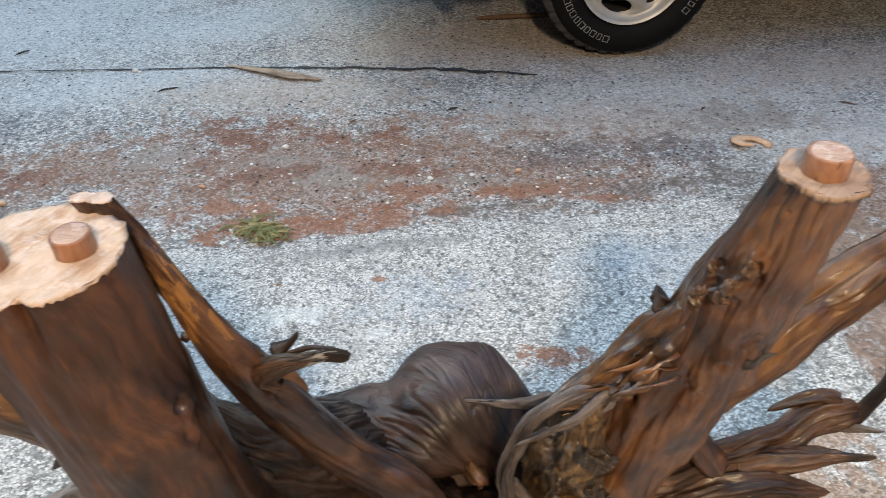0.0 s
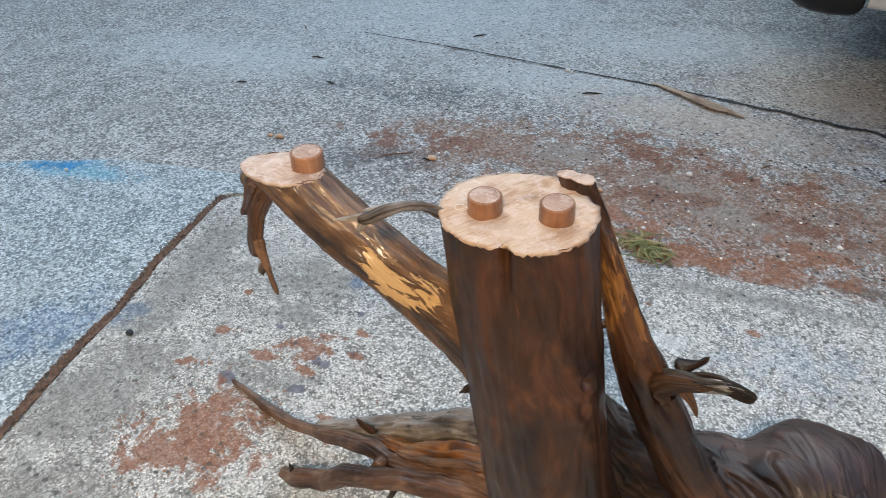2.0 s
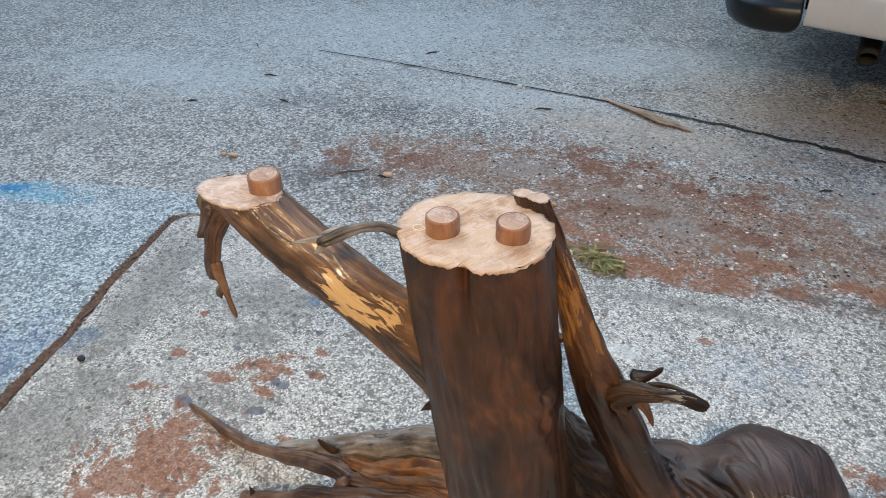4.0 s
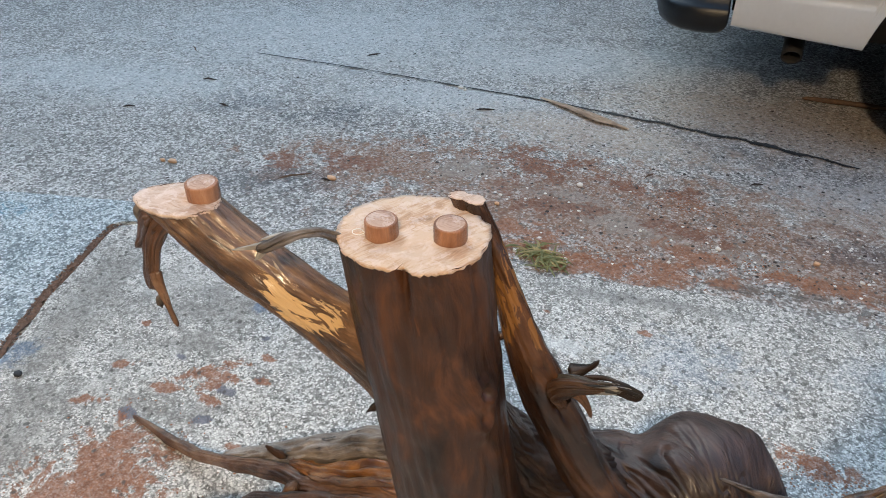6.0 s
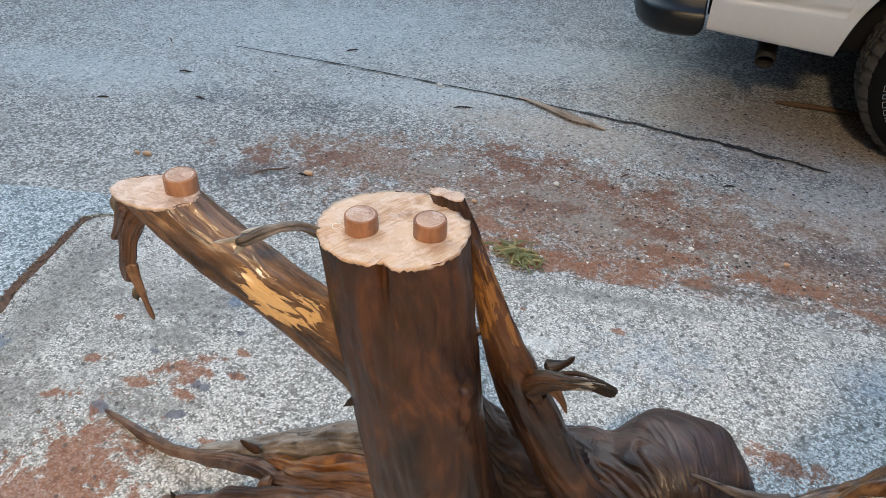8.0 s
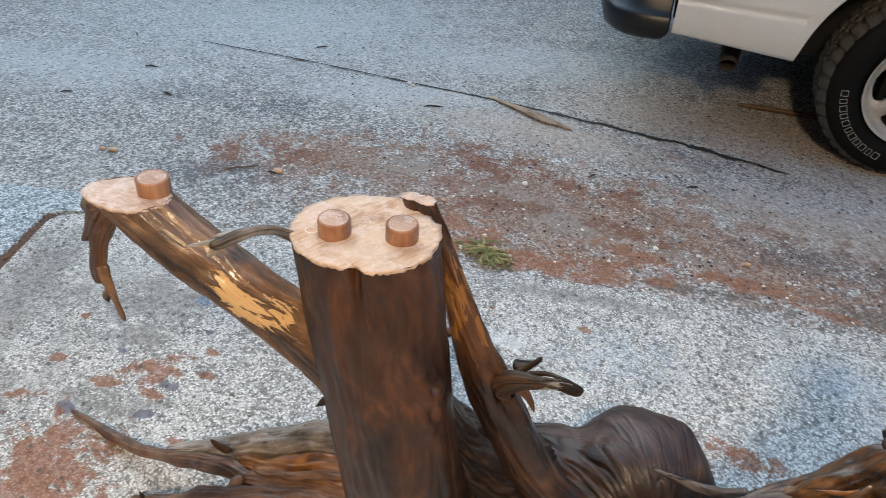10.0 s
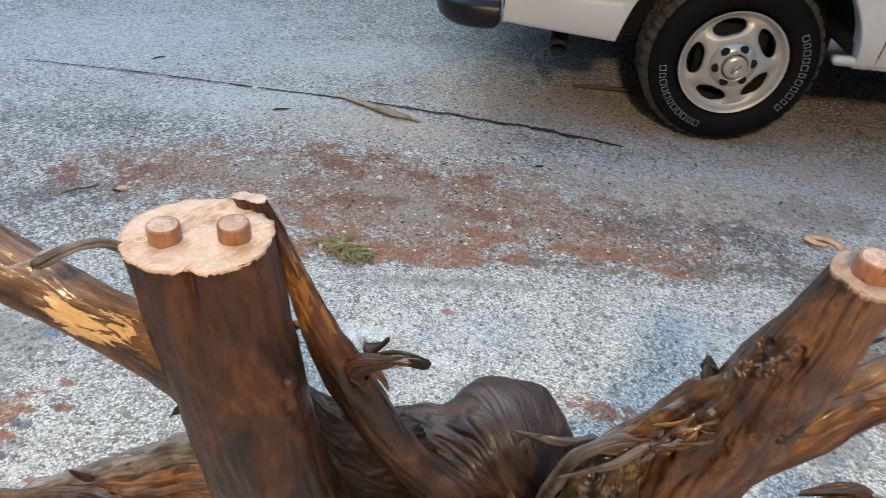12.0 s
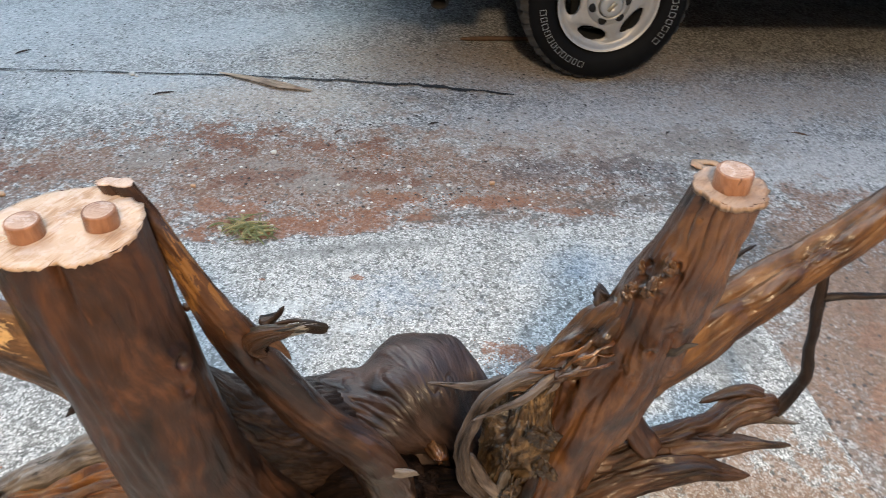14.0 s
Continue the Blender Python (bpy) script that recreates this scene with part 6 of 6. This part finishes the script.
for i, (x, y, turn, size) in enumerate([(-1.83, 1.99, 50, 0.075), (-1.70, 2.03, 10, 0.022), (-2.35, 3.285, 60, 0.045), (-3.31, 2.83, -30, 0.04), (-1.45, 2.965, 35, 0.05), (-2.9, 2.55, 20, 0.04), (-0.55, 2.75, 70, 0.03), (-2.6, 2.35, 5, 0.03), (-0.15, 2.9, 40, 0.03), (1.5, 3.1, -10, 0.04), (-3.0, 2.1, 45, 0.03), (0.9, 3.0, 60, 0.02)]):
    c, s = math.cos(radians(turn)) * size, math.sin(radians(turn)) * size
    stick("twig", [(x - c, y - s, ROAD_Z + 0.004), (x - 0.3 * c - 0.1 * s, y - 0.3 * s + 0.1 * c, ROAD_Z + 0.006), (x + 0.4 * c, y + 0.4 * s, ROAD_Z + 0.005), (x + c, y + s, ROAD_Z + 0.003)], 0.0045, TWIG_DARK if i % 3 else TWIG, "short dark twig on the asphalt", 5.0 + i)


def chip_mesh(x, y, z, sx, sy, sz, seed, lift=0.0):
    """A split chip of wood with a ragged outline."""
    bm = bmesh.new()
    tops, lows = [], []
    for k in range(22):
        a = 2 * math.pi * k / 22
        r = 1 + 0.45 * noise.noise((math.cos(a) * 1.8 + seed, math.sin(a) * 1.8, seed)) + 0.25 * noise.noise((math.cos(a) * 5 + seed, math.sin(a) * 5, seed))
        px, py = x + sx * r * math.cos(a), y + sy * r * math.sin(a)
        tops.append(bm.verts.new((px, py, z + sz + lift * math.cos(a) + 0.3 * sz * noise.noise((k, seed, 1)))))
        lows.append(bm.verts.new((x + (px - x) * 0.96, y + (py - y) * 0.96, z + max(0, lift * math.cos(a)))))
    for k in range(22):
        j = (k + 1) % 22
        bm.faces.new((lows[k], lows[j], tops[j], tops[k]))
    mid = bm.verts.new((x, y, z + sz * 1.15))
    for k in range(22):
        bm.faces.new((tops[k], tops[(k + 1) % 22], mid))
    bm.faces.new(lows[::-1])
    bmesh.ops.recalc_face_normals(bm, faces=bm.faces)
    return bm




def offcut_mesh(x, y, z, turn):
    """A curled sliver of sapwood: a broken ring with a ragged rim, one end tipped up."""
    bm = bmesh.new()
    rows = []
    for k in range(29):
        a = radians(turn + 285 * k / 28)
        f = math.sin(math.pi * (k + 1) / 30) ** 0.4
        r = 0.047 * (1 + 0.16 * noise.noise((math.cos(a) * 2, math.sin(a) * 2, 3.0)))
        w = f * (0.021 + 0.006 * noise.noise((a * 2.3, 1.0, 5.0)))
        h = 0.010 + 0.014 * k / 28 + 0.003 * noise.noise((a * 3, 4.0, 1.0))
        row = []
        for o, dz in ((-w, 0.0), (-w, 0.008), (0.0, 0.011), (w, 0.007), (w, 0.0)):
            row.append(bm.verts.new((x + 1.25 * (r + o) * math.cos(a), y + 0.85 * (r + o) * math.sin(a), z + h * (0.1 + 0.9 * k / 28) + dz)))
        rows.append(row)
    for one, two in zip(rows, rows[1:]):
        for k in range(5):
            bm.faces.new((one[k], one[(k + 1) % 5], two[(k + 1) % 5], two[k]))
    bm.faces.new(rows[0])
    bm.faces.new(rows[-1][::-1])
    bmesh.ops.recalc_face_normals(bm, faces=bm.faces)
    return bm


tagged(part("wood_offcut", offcut_mesh(1.045, 2.725, ROAD_Z - 0.004, -20), CHIP_WOOD), "curled tan sapwood offcut lying on the asphalt", "wood offcut")
for i, (x, y, s) in enumerate([(-1.685, 2.055, 0.022), (-2.375, 1.815, 0.02), (-2.42, 1.80, 0.012), (-1.0, 2.23, 0.010), (0.15, 2.45, 0.012)]):
    tagged(part("wood_chip", chip_mesh(x, y, ROAD_Z - 0.002, s, s * 0.6, 0.010, 9.0 + i), CHIP_WOOD), "small tan wood chip on the asphalt", "wood chip")


def pebble_mesh(x, y, z, r, seed):
    bm = bmesh.new()
    bmesh.ops.create_icosphere(bm, subdivisions=2, radius=1)
    for v in bm.verts:
        k = 1 + 0.35 * noise.noise(v.co * 1.4 + Vector((seed, 0, 0)))
        v.co = Vector((x + v.co.x * r * k, y + v.co.y * r * 0.8 * k, z + (v.co.z * 0.6 + 0.45) * r * k))
    return bm


for i, (x, y, r) in enumerate([(-0.772, 2.533, 0.014), (-0.795, 1.985, 0.012), (-0.62, 2.03, 0.009), (-0.17, 2.37, 0.011), (-0.02, 2.41, 0.008), (-1.69, 3.14, 0.016), (-1.66, 3.13, 0.010), (0.30, 2.42, 0.009), (-0.45, 2.34, 0.007), (-1.02, 2.30, 0.008), (-0.30, 2.20, 0.007), (-0.70, 2.35, 0.007), (-2.88, 1.08, 0.010)]):
    at = (0.0 if i == 12 else ROAD_Z - 0.004)
    tagged(part("pebble", pebble_mesh(x, y, at, r, i * 3.0), WHITE_STONE), "white pebble lying on the clay-stained asphalt", "pebble", "white pebbles")
tagged(part("pebble", pebble_mesh(-1.752, 0.674, -0.001, 0.014, 77.0), TAR), "black pebble on the concrete slab", "pebble")


def grass_tuft():
    """A small heap of wilted grass clippings: bent, crossing blades."""
    rng = random.Random(4)
    bm = bmesh.new()
    for i in range(85):
        x, y = -0.70 + rng.gauss(0, 0.056), 1.985 + rng.gauss(0, 0.026)
        a, length = rng.uniform(0, math.pi) * 0.8 + 0.1, rng.uniform(0.05, 0.15)
        if x + 0.5 * length > -0.55 or x - 0.5 * length < -0.83:
            length *= 0.6
        z = ROAD_Z + rng.uniform(0.002, 0.016) * math.exp(-((x + 0.70) ** 2 / 0.006 + (y - 1.985) ** 2 / 0.003))
        w, bend, up = rng.uniform(0.0028, 0.0050), rng.uniform(-0.9, 0.9), rng.uniform(0.0, 0.015)
        rows = []
        for k in range(6):
            f = k / 5 - 0.5
            aa = a + bend * f
            px, py = x + math.cos(aa) * length * f, y + math.sin(aa) * length * f * 0.8
            pz = z + 0.003 + up * (1 - 4 * f * f)
            n = Vector((-math.sin(aa), math.cos(aa)))
            ww = w * (1 - 0.8 * abs(2 * f) ** 2)
            rows.append([bm.verts.new((px + n.x * ww, py + n.y * ww, pz)), bm.verts.new((px, py, pz + ww * 0.7)), bm.verts.new((px - n.x * ww, py - n.y * ww, pz))])
        for one, two in zip(rows, rows[1:]):
            for k in range(2):
                bm.faces.new((one[k], one[k + 1], two[k + 1], two[k])).material_index = 0 if i % 3 else 1
    return bm


tuft = tagged(part("grass_clump", grass_tuft(), GRASS_GREEN), "wilted green grass clump on red clay beside the slab", "grass", kind="stuff")
tuft.data.materials.append(GRASS_DRY)


def gravel(name, count, seed, spots, size, z, material, label, flat=0.5):
    """Loose crumbs scattered over patches of ground, as one body of stuff."""
    rng = random.Random(seed)
    verts, faces = [], []
    base_v = [(1, 0, 0), (0.3, 0.95, 0), (-0.8, 0.6, 0), (-0.8, -0.6, 0), (0.3, -0.95, 0), (0.1, 0.1, 1), (-0.1, -0.1, -1)]
    base_f = [(0, 1, 5), (1, 2, 5), (2, 3, 5), (3, 4, 5), (4, 0, 5), (1, 0, 6), (2, 1, 6), (3, 2, 6), (4, 3, 6), (0, 4, 6)]
    for i in range(count):
        cx, cy, rx, ry, turn = spots[i % len(spots)]
        u, v = rng.gauss(0, 0.55) * rx, rng.gauss(0, 0.55) * ry
        ct, st = math.cos(radians(turn)), math.sin(radians(turn))
        x, y = cx + u * ct - v * st, cy + u * st + v * ct
        r, a = size * rng.uniform(0.45, 1.5), rng.uniform(0, 6.28)
        ca, sa = math.cos(a) * r, math.sin(a) * r
        start = len(verts)
        for bx, by, bz in base_v:
            k = rng.uniform(0.7, 1.2)
            verts.append((x + (bx * ca - by * sa) * k, y + (bx * sa + by * ca) * k, z + r * flat * (bz * k + 0.5)))
        faces += [tuple(start + q for q in f) for f in base_f]
    me = bpy.data.meshes.new(name)
    me.from_pydata(verts, [], faces)
    me.materials.append(material)
    return tagged(new(name, me), label, "gravel", kind="stuff")


gravel("clay_crumbs", 550, 1, [(-1.26, 0.58, 0.24, 0.24, 10), (0.30, 1.50, 0.12, 0.06, 0)], 0.0024, 0.0, CLAY_MAT, "loose red clay crumbs on the slab")
gravel("clay_crumbs", 1500, 2, [(-0.50, 2.10, 0.44, 0.11, 14), (0.02, 2.33, 0.30, 0.07, 6), (-1.05, 2.62, 0.40, 0.12, 12), (-0.35, 2.60, 0.3, 0.08, -6)], 0.0030, ROAD_Z - 0.002, CLAY_MAT, "loose red clay crumbs on the asphalt")
gravel("loose_grit", 1300, 3, [(-0.5, 2.4, 1.1, 0.5, 8), (0.6, 2.7, 0.8, 0.5, 0), (-1.8, 2.6, 1.2, 0.8, 10), (0.4, 3.1, 1.0, 0.3, 0)], 0.0034, ROAD_Z - 0.002, GRIT, "loose pale grit on the asphalt")
gravel("joint_crumbs", 1500, 4, [(-1.98, 0.85, 0.024, 0.55, 25), (-1.80, 0.45, 0.024, 0.35, 24), (-2.08, 1.12, 0.024, 0.3, 22)], 0.0055, -0.006, SOIL, "dark soil crumbs in the slab joint")
gravel("leaf_flecks", 420, 5, [(-0.2, 3.3, 1.1, 0.5, 8), (-2.2, 3.0, 1.2, 0.9, 20), (0.2, 2.5, 0.9, 0.4, 8), (-0.9, 2.5, 0.9, 0.4, 8)], 0.0058, ROAD_Z - 0.003, TWIG_DARK, "dark flecks of leaf and bark on the asphalt", 0.35)
gravel("stone_chips", 260, 6, [(-0.4, 2.4, 0.9, 0.35, 8), (0.5, 2.6, 0.7, 0.35, 4), (-1.5, 2.6, 1.0, 0.6, 15)], 0.0050, ROAD_Z - 0.003, WHITE_STONE, "small white stone chips on the asphalt", 0.45)
